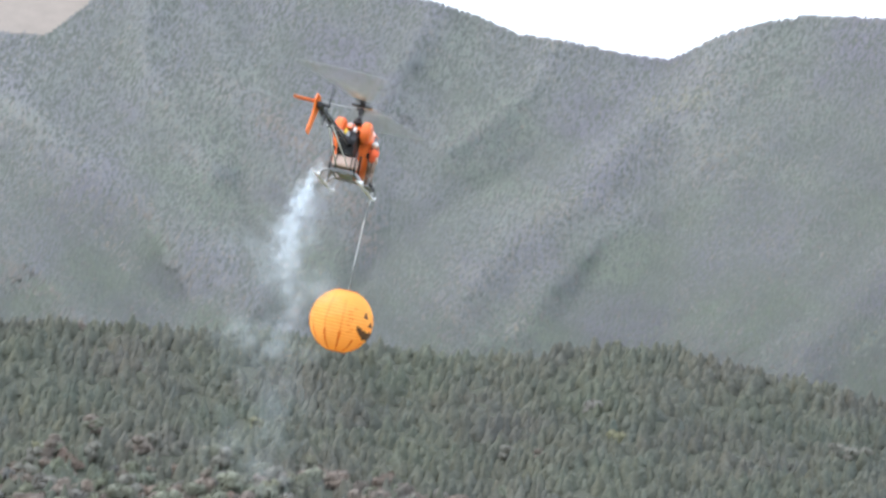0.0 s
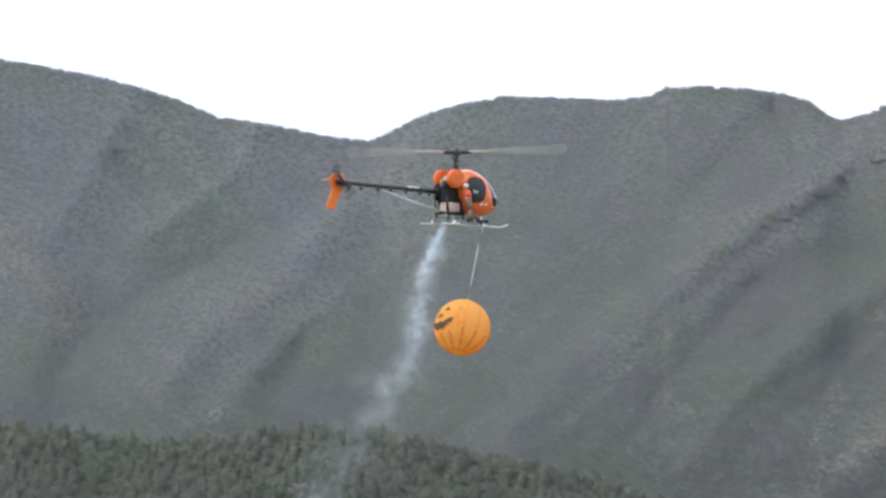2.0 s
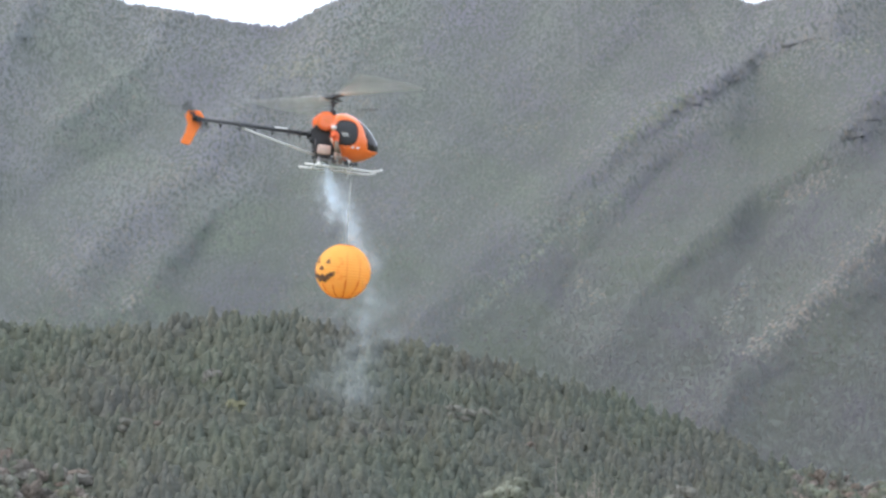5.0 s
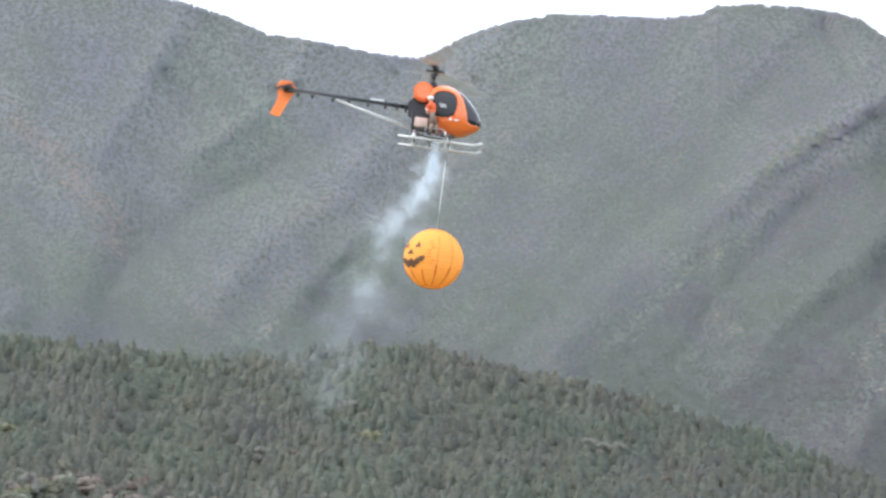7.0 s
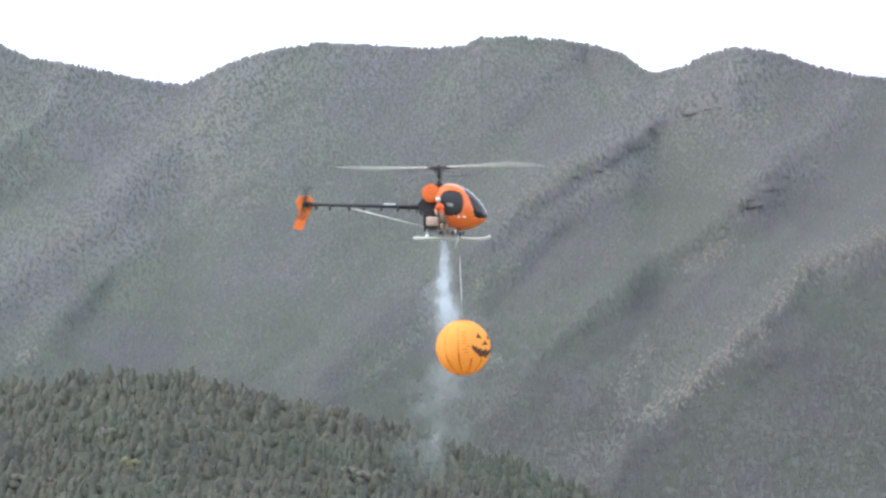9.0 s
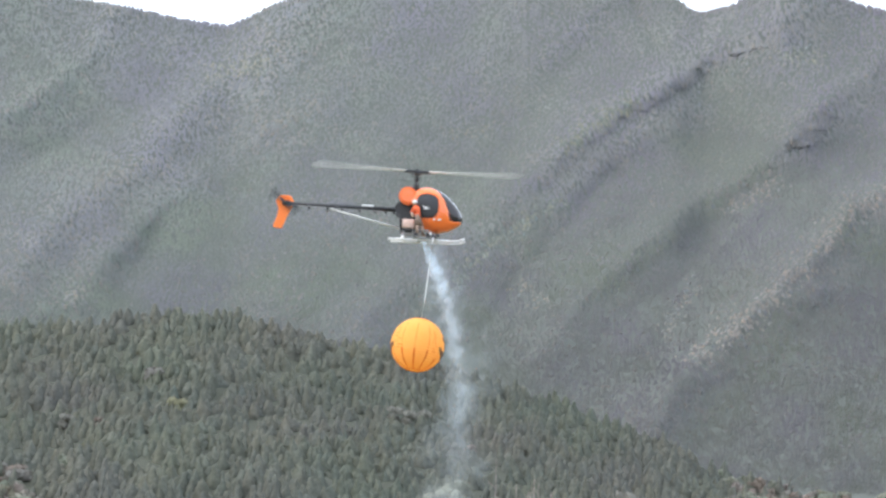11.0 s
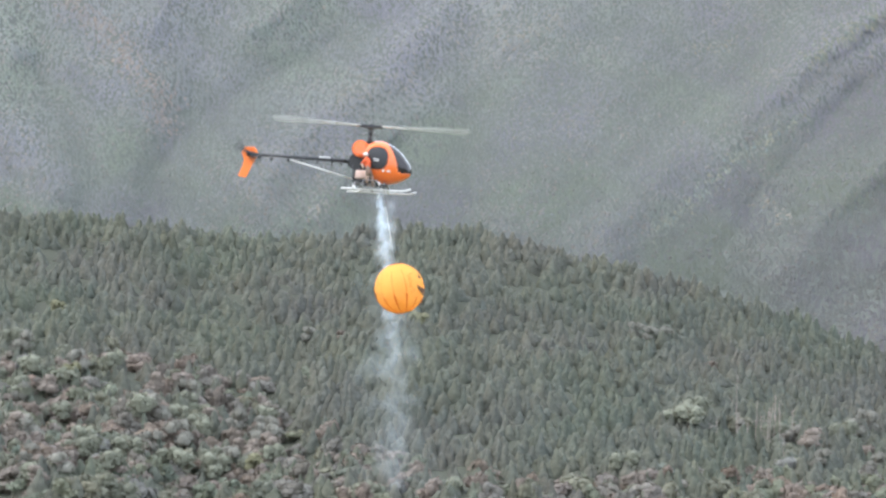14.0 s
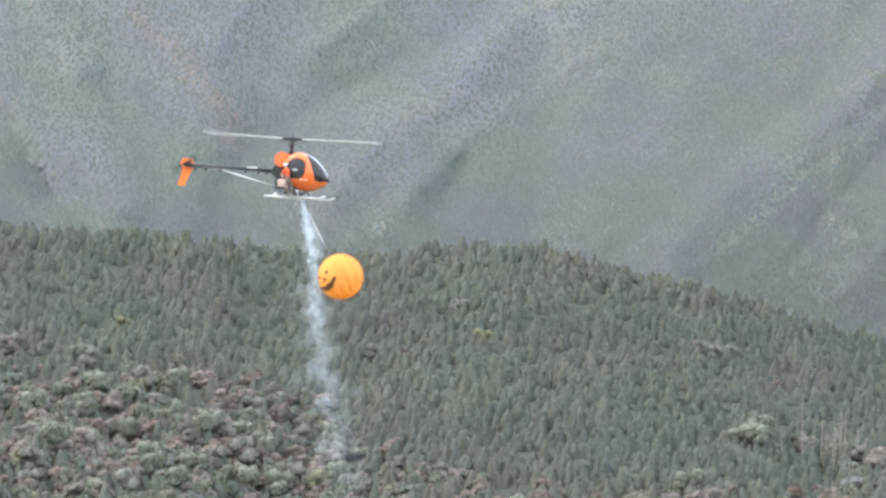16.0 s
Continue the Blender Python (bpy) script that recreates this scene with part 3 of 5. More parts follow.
def mountain_wood():
    rng = np.random.RandomState(23)
    n = FAR_TREES
    shapes = []
    for k in range(6):
        m = 5
        tall, wide = rng.uniform(3.8, 5.8), rng.uniform(2.3, 3.0)
        ring = [(wide * q * math.cos(j * 6.283 / m), wide * q * math.sin(j * 6.283 / m), -3.0) for j, q in enumerate(rng.uniform(0.75, 1.2, m))]
        shapes.append((np.array(ring + [(rng.uniform(-0.2, 0.2), 0, tall)]), np.array([(j, (j + 1) % m, m) for j in range(m)])))
    for k in range(4):
        m = 6
        ring = [(2.6 * q * math.cos(j * 1.0472), 2.6 * q * math.sin(j * 1.0472), -3.0) for j, q in enumerate(rng.uniform(0.75, 1.2, m))]
        ring += [(1.5 * q * math.cos(j * 1.0472 + 0.5), 1.5 * q * math.sin(j * 1.0472 + 0.5), 2.0) for j, q in enumerate(rng.uniform(0.75, 1.2, m))]
        f = [(j, (j + 1) % m, m + j) for j in range(m)] + [((j + 1) % m, m + (j + 1) % m, m + j) for j in range(m)] + [(m + j, m + (j + 1) % m, 2 * m) for j in range(m)]
        shapes.append((np.array(ring + [(0, 0, 3.2)]), np.array(f)))
    a = np.where(rng.uniform(0, 1, n) < 0.62, rng.uniform(-19, 1, n), rng.uniform(1, 11.2, n))
    s = np.minimum(np.where(a > 1, rng.uniform(0.22, 1.02, n), rng.uniform(0.4, 1.02, n)), 1)
    e = skyline(a) * s
    keep = ~cleared(a, e) & (e > hilltop(a) - 0.1)
    a, e = a[keep], e[keep]
    n = len(a)
    p = spot(a, e, mountain_range(a, e))
    p[:, 2] -= 1.6
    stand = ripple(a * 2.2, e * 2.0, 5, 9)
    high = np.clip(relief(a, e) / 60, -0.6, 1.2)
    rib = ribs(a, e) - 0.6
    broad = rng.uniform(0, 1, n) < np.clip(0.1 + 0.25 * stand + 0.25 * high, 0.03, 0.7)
    # Uneven stands, plus painted relief shade: spurs lighter, ravines and rib hollows darker.
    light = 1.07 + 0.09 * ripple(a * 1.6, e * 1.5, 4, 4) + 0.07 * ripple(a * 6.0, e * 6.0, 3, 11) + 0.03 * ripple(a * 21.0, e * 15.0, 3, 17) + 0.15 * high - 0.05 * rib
    # Haze painted in: paler upwards and to the left; lower far left darkened.
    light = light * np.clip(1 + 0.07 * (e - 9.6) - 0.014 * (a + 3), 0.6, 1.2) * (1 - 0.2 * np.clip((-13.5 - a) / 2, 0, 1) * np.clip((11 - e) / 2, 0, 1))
    # Green varies by stand; less in ravines, painting their bluish shade and haze.
    greener = np.clip(0.6 + 0.7 * ripple(a * 1.1, e * 1.2, 4, 15) + 0.25 * ripple(a * 4.0, e * 4.0, 3, 8) - 0.35 * np.abs(high - 0.3), 0, 1)
    blue_tint, green_tint = np.array([[0.109, 0.109, 0.119]]), np.array([[0.106, 0.119, 0.100]])
    tint = (blue_tint + (green_tint - blue_tint) * greener[:, None]) * light[:, None] * pick_tints(rng, np.array([[1.0, 1.0, 1.0]]), n, 0.035, 0.015, 2.0)
    # Bluer upwards for painted haze; slightly redder to the right.
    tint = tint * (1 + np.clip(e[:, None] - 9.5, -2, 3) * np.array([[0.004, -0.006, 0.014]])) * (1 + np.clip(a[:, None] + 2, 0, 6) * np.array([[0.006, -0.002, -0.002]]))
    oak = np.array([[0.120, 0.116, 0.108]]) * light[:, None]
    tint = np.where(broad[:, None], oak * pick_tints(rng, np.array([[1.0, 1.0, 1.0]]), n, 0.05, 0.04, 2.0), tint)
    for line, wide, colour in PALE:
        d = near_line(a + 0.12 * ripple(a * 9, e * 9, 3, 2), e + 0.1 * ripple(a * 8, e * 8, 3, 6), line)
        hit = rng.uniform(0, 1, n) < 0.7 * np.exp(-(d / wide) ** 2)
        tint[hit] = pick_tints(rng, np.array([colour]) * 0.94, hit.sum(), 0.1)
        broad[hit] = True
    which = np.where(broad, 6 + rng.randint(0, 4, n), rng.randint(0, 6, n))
    size = np.stack([rng.uniform(0.75, 1.25, n), rng.uniform(0.7, 1.2, n)], -1)
    crest = e > skyline(a) * 0.992
    size[crest] *= rng.uniform(0.8, 1.4, (crest.sum(), 1)) * np.array([[0.8, 1.15]])
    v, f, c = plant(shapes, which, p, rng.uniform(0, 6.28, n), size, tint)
    return tagged(mesh_of("mountain_woods", v, f, [M_FAR_LEAVES], smooth=True, tint=c), "distant grey-green forest over the mountain slopes, haze put into its tints", "woods", kind="stuff")


HILL_TREES, FAR_TREES = 12800, 156000
hill_wood()
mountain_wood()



def leaf_material(name, colour):
    """Leaves of a single tree, varied from tree to tree and over the crown."""
    m, tree, b = material(name)
    info, n = tree.nodes.new("ShaderNodeObjectInfo"), noise_node(tree, 0.7, 4.0)
    add = tree.nodes.new("ShaderNodeMath")
    add.operation = "ADD"
    tree.links.new(info.outputs["Random"], add.inputs[0])
    tree.links.new(n.outputs["Fac"], add.inputs[1])
    ramp = tree.nodes.new("ShaderNodeMapRange")
    ramp.inputs["From Min"].default_value, ramp.inputs["From Max"].default_value = 0.3, 1.7
    ramp.inputs["To Min"].default_value, ramp.inputs["To Max"].default_value = 0.75, 1.25
    tree.links.new(add.outputs[0], ramp.inputs["Value"])
    mul = tree.nodes.new("ShaderNodeVectorMath")
    mul.operation = "SCALE"
    mul.inputs[0].default_value = colour
    tree.links.new(ramp.outputs["Result"], mul.inputs["Scale"])
    tree.links.new(mul.outputs["Vector"], b.inputs["Base Color"])
    b.inputs["Roughness"].default_value = 0.8
    b.inputs["Specular IOR Level"].default_value = 0.2
    return m


def trunk_mesh(bm, rng, tall, limbs, r):
    top = Vector((rng.uniform(-0.4, 0.4), rng.uniform(-0.4, 0.4), tall))
    rod(bm, (0, 0, -1.5), top, r, r * 0.35, 7)
    for k in range(limbs):
        h = rng.uniform(0.35, 0.9)
        a = 2.4 * k + rng.uniform(-0.5, 0.5)
        reach = tall * rng.uniform(0.18, 0.4) * (1.15 - h)
        p = top * h
        rod(bm, p, p + Vector((reach * math.cos(a), reach * math.sin(a), reach * rng.uniform(0.7, 1.4))), r * 0.4, r * 0.12, 5)


def build_trees():
    """The broadleaf trees that stand out singly on the lower slopes, and the bare pale trunks among them."""
    kinds = [("broadleaf tree with dull olive-green leaves on the wooded slope", (0.192, 0.198, 0.15), 10.5, 4.6), ("broadleaf tree with browning leaves on the wooded slope", (0.226, 0.192, 0.162), 10.0, 4.6),
             ("small broadleaf tree turned yellow on the wooded slope", (0.215, 0.208, 0.13), 7.5, 3.2), ("broadleaf tree with grey-green leaves on the wooded slope", (0.202, 0.196, 0.166), 11.0, 5.0),
             ("broadleaf tree with rusty leaves on the wooded slope", (0.246, 0.186, 0.152), 8.5, 3.8)]
    models = []
    for k, (label, colour, tall, wide) in enumerate(kinds):
        rng = np.random.RandomState(60 + k)
        tree = tagged(new("broadleaf_tree"), label, "tree", "broadleaf trees on the slope")
        bm = bmesh.new()
        trunk_mesh(bm, random.Random(k), tall * 0.75, 6, 0.22)
        part("trunk", bm, M_BARK, tree)
        v, f = broad_shape(rng, tall, wide, 640, 0.42)
        crown = mesh_of("crown", v, f, [leaf_material("crown_leaves", colour)])
        crown.parent = tree
        models.append(tree)
    rng = np.random.RandomState(77)
    used = set()

    def stand(model, a, e, size, turn, sunk=0.8):
        p = spot(np.array([a]), np.array([e]), hill_range(np.array([a]), np.array([e])))[0]
        m = pose(p[0], p[1], p[2] - sunk, 0, 0, turn) @ Matrix.Diagonal((size, size, size * rng.uniform(0.85, 1.1), 1))
        if model in used:
            copy_thing(model, m)
        else:
            model.matrix_basis = m
            used.add(model)

    for k in range(120):
        if k % 6 < 5:
            a = rng.uniform(-17.5, -8.3)
            e = rng.uniform(1.0, 4.3 - 0.25 * (a + 15))
        else:
            a = rng.uniform(-1.5, 9.5)
            e = rng.uniform(1.1, min(2.5, float(hilltop(a))))
        stand(models[rng.choice(5, p=(0.36, 0.25, 0.04, 0.27, 0.08))], a, e, rng.uniform(0.7, 1.05), rng.uniform(0, 360))
    for k, (a, e) in enumerate(((-12.4, 3.3), (-8.6, 1.35), (-5.3, 4.4), (-12.7, 4.6), (-14.7, 1.7))):
        stand(models[2], a, e, 1.0 + 0.1 * (k % 3), 70 * k)
    for a, e in ((-0.9, 4.3), (-0.6, 4.2), (-0.3, 4.25), (-7.6, 4.1)):
        stand(models[3], a, e, 0.7, 50 * a)
    bare = []
    for k in range(3):
        tree = tagged(new("bare_tree"), "bare pale tree trunk with thin broken limbs", "tree", "bare trunks on the slope")
        bm = bmesh.new()
        trunk_mesh(bm, random.Random(20 + k), 9.5 + k, 7, 0.13)
        part("trunk", bm, M_PALE_BARK, tree)
        bare.append(tree)
    for k in range(34):
        a = rng.normal(1.75, 0.4) if k < 24 else rng.normal(-13.9, 0.4)
        e = rng.normal(2.2, 0.2) if k < 24 else rng.normal(2.0, 0.2)
        stand(bare[k % 3], a, e, rng.uniform(0.7, 1.15), rng.uniform(0, 360))


def build_shed():
    """A long pale-roofed shed on the felled shoulder of the mountain."""
    shed = tagged(new("shed"), "long low shed with a pale metal roof on cleared ground", "shed")
    a, e = np.array([-16.55]), np.array([13.62])
    at = spot(a, e, mountain_range(a, e))[0]
    shed.matrix_world = pose(at[0], at[1] - 4, at[2] + 0.5, 0, 0, 16)
    bm = bmesh.new()
    block(bm, (0, 0, 2.0), (34, 9, 5))
    part("wall", bm, M_PALE_BARK, shed, smooth=False)
    bm = bmesh.new()
    for s in (-1, 1):
        block(bm, (0, s * 2.6, 5.1), (36, 5.8, 0.25), (s * -24, 0, 0))
    part("roof", bm, M_WHITE, shed, "pale metal roof", smooth=False)
    for k in range(4):
        bm = bmesh.new()
        block(bm, (-12 + 8 * k, -4.55, 2.6), (3, 0.2, 2.4))
        part("door", bm, M_STEEL, shed, smooth=False)


# ---- mesh tools for the things ----
def part(name, bm, mat, parent=None, label="", smooth=True):
    me = bpy.data.meshes.new(name)
    bmesh.ops.recalc_face_normals(bm, faces=bm.faces)
    bm.to_mesh(me)
    bm.free()
    for m in mat if isinstance(mat, (list, tuple)) else [mat]:
        me.materials.append(m)
    for p in me.polygons:
        p.use_smooth = smooth
    ob = new(name, me)
    ob.parent = parent
    return tagged(ob, label)


def along(p0, p1):
    p0, p1 = Vector(p0), Vector(p1)
    return Matrix.Translation(p0) @ (p1 - p0).to_track_quat("Z", "Y").to_matrix().to_4x4(), (p1 - p0).length


def rod(bm, p0, p1, r0, r1=None, n=10, slot=0):
    m, h = along(p0, p1)
    made = bmesh.ops.create_cone(bm, cap_ends=True, segments=n, radius1=r0, radius2=r0 if r1 is None else r1, depth=h,
                                 matrix=m @ Matrix.Translation((0, 0, h / 2)))
    for f in {f for v in made["verts"] for f in v.link_faces}:
        f.material_index = slot
    return made["verts"]


def block(bm, centre, size, turn=(0, 0, 0), edge=0.0, slot=0):
    m = pose(*centre, *turn) @ Matrix.Diagonal((*size, 1))
    made = bmesh.ops.create_cube(bm, size=1, matrix=m)
    faces = {f for v in made["verts"] for f in v.link_faces}
    for f in faces:
        f.material_index = slot
    if edge:
        edges = list({e for v in made["verts"] for e in v.link_edges})
        bmesh.ops.bevel(bm, geom=edges, offset=edge, segments=2, affect="EDGES", profile=0.5)


def ball(bm, centre, size, turn=(0, 0, 0), slot=0, n=10):
    made = bmesh.ops.create_uvsphere(bm, u_segments=n, v_segments=max(n // 2, 4), radius=1, matrix=pose(*centre, *turn) @ Matrix.Diagonal((*size, 1)))
    for f in {f for v in made["verts"] for f in v.link_faces}:
        f.material_index = slot


def plate(bm, outline, y0, y1, edge=0.0):
    """A flat plate in the xz plane from y0 to y1."""
    low = [bm.verts.new((x, y0, z)) for x, z in outline]
    high = [bm.verts.new((x, y1, z)) for x, z in outline]
    bm.faces.new(low)
    bm.faces.new(high[::-1])
    n = len(outline)
    for k in range(n):
        bm.faces.new((low[k], low[(k + 1) % n], high[(k + 1) % n], high[k]))
    if edge:
        bmesh.ops.bevel(bm, geom=list(bm.edges), offset=edge, segments=1, affect="EDGES")


def tube(bm, path, r, n=8):
    """A bent tube along a path."""
    path = [Vector(p) for p in path]
    rings = []
    for k, p in enumerate(path):
        d = (path[min(k + 1, len(path) - 1)] - path[max(k - 1, 0)]).normalized()
        q = d.to_track_quat("Z", "Y")
        rings.append([bm.verts.new(p + q @ Vector((r * math.cos(6.2832 * j / n), r * math.sin(6.2832 * j / n), 0))) for j in range(n)])
    for a, b in zip(rings, rings[1:]):
        for j in range(n):
            bm.faces.new((a[j], a[(j + 1) % n], b[(j + 1) % n], b[j]))
    bm.faces.new(rings[0][::-1])
    bm.faces.new(rings[-1])


# ---- the model helicopter: origin at the rotor hub, nose along +x, left along +y ----
def canopy_parts(body):
    stations = [(-0.02, -0.175, -0.235, 0.112), (0.0, -0.15, -0.31, 0.122), (0.025, -0.132, -0.385, 0.13), (0.06, -0.12, -0.432, 0.136), (0.10, -0.117, -0.455, 0.14),
                (0.14, -0.128, -0.464, 0.139), (0.18, -0.143, -0.463, 0.134), (0.22, -0.166, -0.455, 0.124), (0.26, -0.198, -0.442, 0.11),
                (0.295, -0.236, -0.424, 0.094), (0.325, -0.273, -0.406, 0.073), (0.345, -0.307, -0.388, 0.048), (0.357, -0.34, -0.368, 0.018)]
    xs = np.array([s[0] for s in stations])
    fine = np.concatenate([np.linspace(-0.02, 0.3, 45), np.linspace(0.306, 0.357, 12)])
    rows = [np.interp(fine, xs, [s[k] for s in stations]) for k in (1, 2, 3)]
    n = 56
    grid = []
    for x, top, bot, wide in zip(fine, *rows):
        mid, half = (top + bot) / 2, (top - bot) / 2
        ring = []
        for k in range(n):
            a = 6.28318 * k / n
            c, s = math.cos(a), math.sin(a)
            y = wide * math.copysign(abs(c) ** 0.75, c)
            z = mid + half * math.copysign(abs(s) ** 0.85, s)
            ring.append((float(x), y, z))
        grid.append(ring)

    def kind(x, y, z):
        wx, wz = (x - 0.095) / 0.09, (z + 0.268) / 0.096
        if abs(y) > 0.06 and abs(wx) ** 2.6 + abs(wz) ** 2.6 < 1:
            return "window_near" if y < 0 else "window_far"
        if z > -0.372 and x > 0.262 - 1.9 * max(z + 0.37, 0) ** 2:
            return "windscreen"
        return "shell"

    made = {}
    for i, j in itertools.product(range(len(grid) - 1), range(n)):
        q = [grid[i][j], grid[i][(j + 1) % n], grid[i + 1][(j + 1) % n], grid[i + 1][j]]
        mid = [sum(p[k] for p in q) / 4 for k in range(3)]
        made.setdefault(kind(*mid), []).append(q)
    looks = {"shell": ("canopy", M_ORANGE, "glossy orange canopy"), "windscreen": ("windscreen", M_GLASS, "smoked dark windscreen"),
             # Black sheets close the side openings, standing for the shade inside.
             "window_near": ("side_window", M_BLACK, "black sheet filling the side opening for its dark inside"), "window_far": ("side_window", M_BLACK, "black sheet filling the side opening for its dark inside")}
    for key, quads in made.items():
        bm = bmesh.new()
        known = {}
        for q in quads:
            vs = []
            for p in q:
                t = tuple(round(c, 5) for c in p)
                if t not in known:
                    known[t] = bm.verts.new(p)
                vs.append(known[t])
            vs = list(dict.fromkeys(vs))
            if len(vs) > 2:
                bm.faces.new(vs)
        name, mat, label = looks[key]
        ob = part(name, bm, mat, body, label)
        mod = ob.modifiers.new("thickness", "SOLIDIFY")
        mod.thickness, mod.offset = 0.004, -1
    # raised rim round each side opening
    for side in (-1, 1):
        bm = bmesh.new()
        path = []
        for k in range(41):
            a = 6.28318 * k / 40
            c, s = math.cos(a), math.sin(a)
            x, z = 0.095 + 0.09 * math.copysign(abs(c) ** 0.77, c), -0.268 + 0.096 * math.copysign(abs(s) ** 0.77, s)
            top, bot, wide = (float(np.interp(x, fine, r)) for r in rows)
            u = min(abs((z - (top + bot) / 2) / ((top - bot) / 2)), 0.999)
            y = wide * max(1 - u ** (2 / 0.85), 0) ** 0.375
            path.append((x, side * (y + 0.001), z))
        tube(bm, path, 0.004, 6)
        part("window_rim", bm, M_ORANGE_MATT, body)


def bars(name, parent, places, mat):
    """Rows of plain bars where small print stands."""
    for c, size, turn in places:
        bm = bmesh.new()
        block(bm, c, size, turn)
        part(name, bm, mat, parent, smooth=False)


def build_helicopter():
    heli = tagged(new("model_helicopter"), "orange and black radio-controlled model helicopter in flight, with skids", "model helicopter")
    canopy_parts(heli)
    bars("print_bar", heli, [((0.085, -0.1415, -0.275), (0.05, 0.003, 0.006), (0, 4, 0)), ((0.09, -0.1415, -0.288), (0.04, 0.003, 0.005), (0, 4, 0)),
                             ((0.15, -0.1325, -0.365), (0.016, 0.003, 0.016), (0, 0, -3)), ((0.185, -0.1275, -0.366), (0.035, 0.003, 0.012), (0, 0, -9))], M_WHITE)
    # drums on both sides of the mast
    for side in (-1, 1):
        bm = bmesh.new()
        rod(bm, (-0.055, side * 0.058, -0.195), (-0.055, side * 0.112, -0.195), 0.068, n=28)
        bmesh.ops.bevel(bm, geom=[e for e in bm.edges if e.calc_face_angle(0) > 1], offset=0.01, segments=3, affect="EDGES")
        drum = part("drum", bm, M_ORANGE_MATT, heli, "round orange side drum", smooth=False)
        bm = bmesh.new()
        rod(bm, (-0.055, side * 0.108, -0.195), (-0.055, side * 0.117, -0.195), 0.05, 0.045, n=24)
        part("drum_cover", bm, M_ORANGE, drum, smooth=False)
        bars("print_bar", drum, [((-0.058, side * 0.1185, -0.19), (0.04, 0.003, 0.006), (0, 0, 0)), ((-0.05, side * 0.1185, -0.205), (0.025, 0.003, 0.005), (0, 0, 0))], M_PLEAT)
    # side frames
    for side in (-1, 1):
        bm = bmesh.new()
        plate(bm, [(-0.15, -0.27), (-0.12, -0.235), (-0.03, -0.215), (0.05, -0.215), (0.06, -0.45), (-0.095, -0.45), (-0.105, -0.36), (-0.14, -0.345)],
              side * 0.05 - 0.002, side * 0.05 + 0.002)
        part("side_frame", bm, M_BLACK, heli, smooth=False)
        bm = bmesh.new()
        for x0, x1 in ((-0.115, -0.095), (0.005, 0.03)):
            rod(bm, (x0, side * 0.075, -0.33), (x1, side * 0.08, -0.47), 0.006)
        rod(bm, (-0.1, side * 0.078, -0.452), (0.035, side * 0.08, -0.452), 0.006)
        part("frame_rail", bm, M_BLACK, heli)
    bm = bmesh.new()
    block(bm, (-0.03, 0, -0.3), (0.15, 0.09, 0.12), edge=0.008)
    block(bm, (-0.045, 0, -0.235), (0.09, 0.07, 0.05), edge=0.006)
    for k in range(6):
        block(bm, (-0.108, 0, -0.265 - 0.013 * k), (0.02, 0.07, 0.005))
    rod(bm, (-0.11, 0.03, -0.25), (-0.13, 0.045, -0.33), 0.012)
    part("engine", bm, M_BLACK, heli, smooth=False)
    bm = bmesh.new()
    block(bm, (-0.042, 0, -0.4), (0.098, 0.148, 0.07), edge=0.012)
    rod(bm, (-0.06, 0.03, -0.365), (-0.06, 0.03, -0.35), 0.01)
    part("fuel_tank", bm, M_PINK, heli, "translucent pinkish fuel tank")
    for c, mat, name in (((-0.085, 0.035, -0.215), M_YELLOW, "servo"), ((-0.09, -0.02, -0.195), M_WHITE, "servo"), ((-0.1, 0.012, -0.235), M_STEEL, "servo")):
        bm = bmesh.new()
        block(bm, c, (0.035, 0.02, 0.028), edge=0.003)
        rod(bm, (c[0], c[1], c[2] + 0.012), (c[0], c[1], c[2] + 0.022), 0.006)
        part(name, bm, mat, heli, smooth=False)
    # tail boom, clamps, pushrod and braces
    bm = bmesh.new()
    rod(bm, (-0.12, 0, -0.295), (-0.985, 0, -0.282), 0.016, 0.0145, 16)
    boom = part("tail_boom", bm, M_CARBON, heli, "black tail boom")
    for x, r in ((-0.16, 0.025), (-0.22, 0.02), (-0.3, 0.021), (-0.42, 0.02), (-0.55, 0.02), (-0.66, 0.022), (-0.8, 0.019), (-0.9, 0.02)):
        bm = bmesh.new()
        rod(bm, (x - 0.009, 0, -0.294), (x + 0.009, 0, -0.294), r, n=14)
        block(bm, (x, 0, -0.294 - r - 0.006), (0.012, 0.01, 0.018))
        part("boom_clamp", bm, M_BLACK, boom, smooth=False)
    bm = bmesh.new()
    block(bm, (-0.36, 0, -0.276), (0.09, 0.028, 0.014), edge=0.005)
    part("gyro_box", bm, M_ALLOY, boom, "pale grey box on the boom")
    bm = bmesh.new()
    rod(bm, (-0.15, -0.018, -0.312), (-0.96, -0.018, -0.297), 0.0025, n=6)
    part("pushrod", bm, M_STEEL, boom)
    for side in (-1, 1):
        bm = bmesh.new()
        rod(bm, (-0.63, side * 0.012, -0.312), (-0.1, side * 0.04, -0.44), 0.005)
        ball(bm, (-0.63, side * 0.012, -0.312), (0.012, 0.008, 0.008))
        part("tail_brace", bm, M_ALLOY, heli, "thin pale metal brace")
    # tail
    bm = bmesh.new()
    block(bm, (-0.975, 0, -0.28), (0.06, 0.035, 0.036), edge=0.008)
    rod(bm, (-0.985, 0.01, -0.275), (-0.985, -0.05, -0.275), 0.009)
    part("tail_gearbox", bm, M_BLACK, heli)
    bm = bmesh.new()
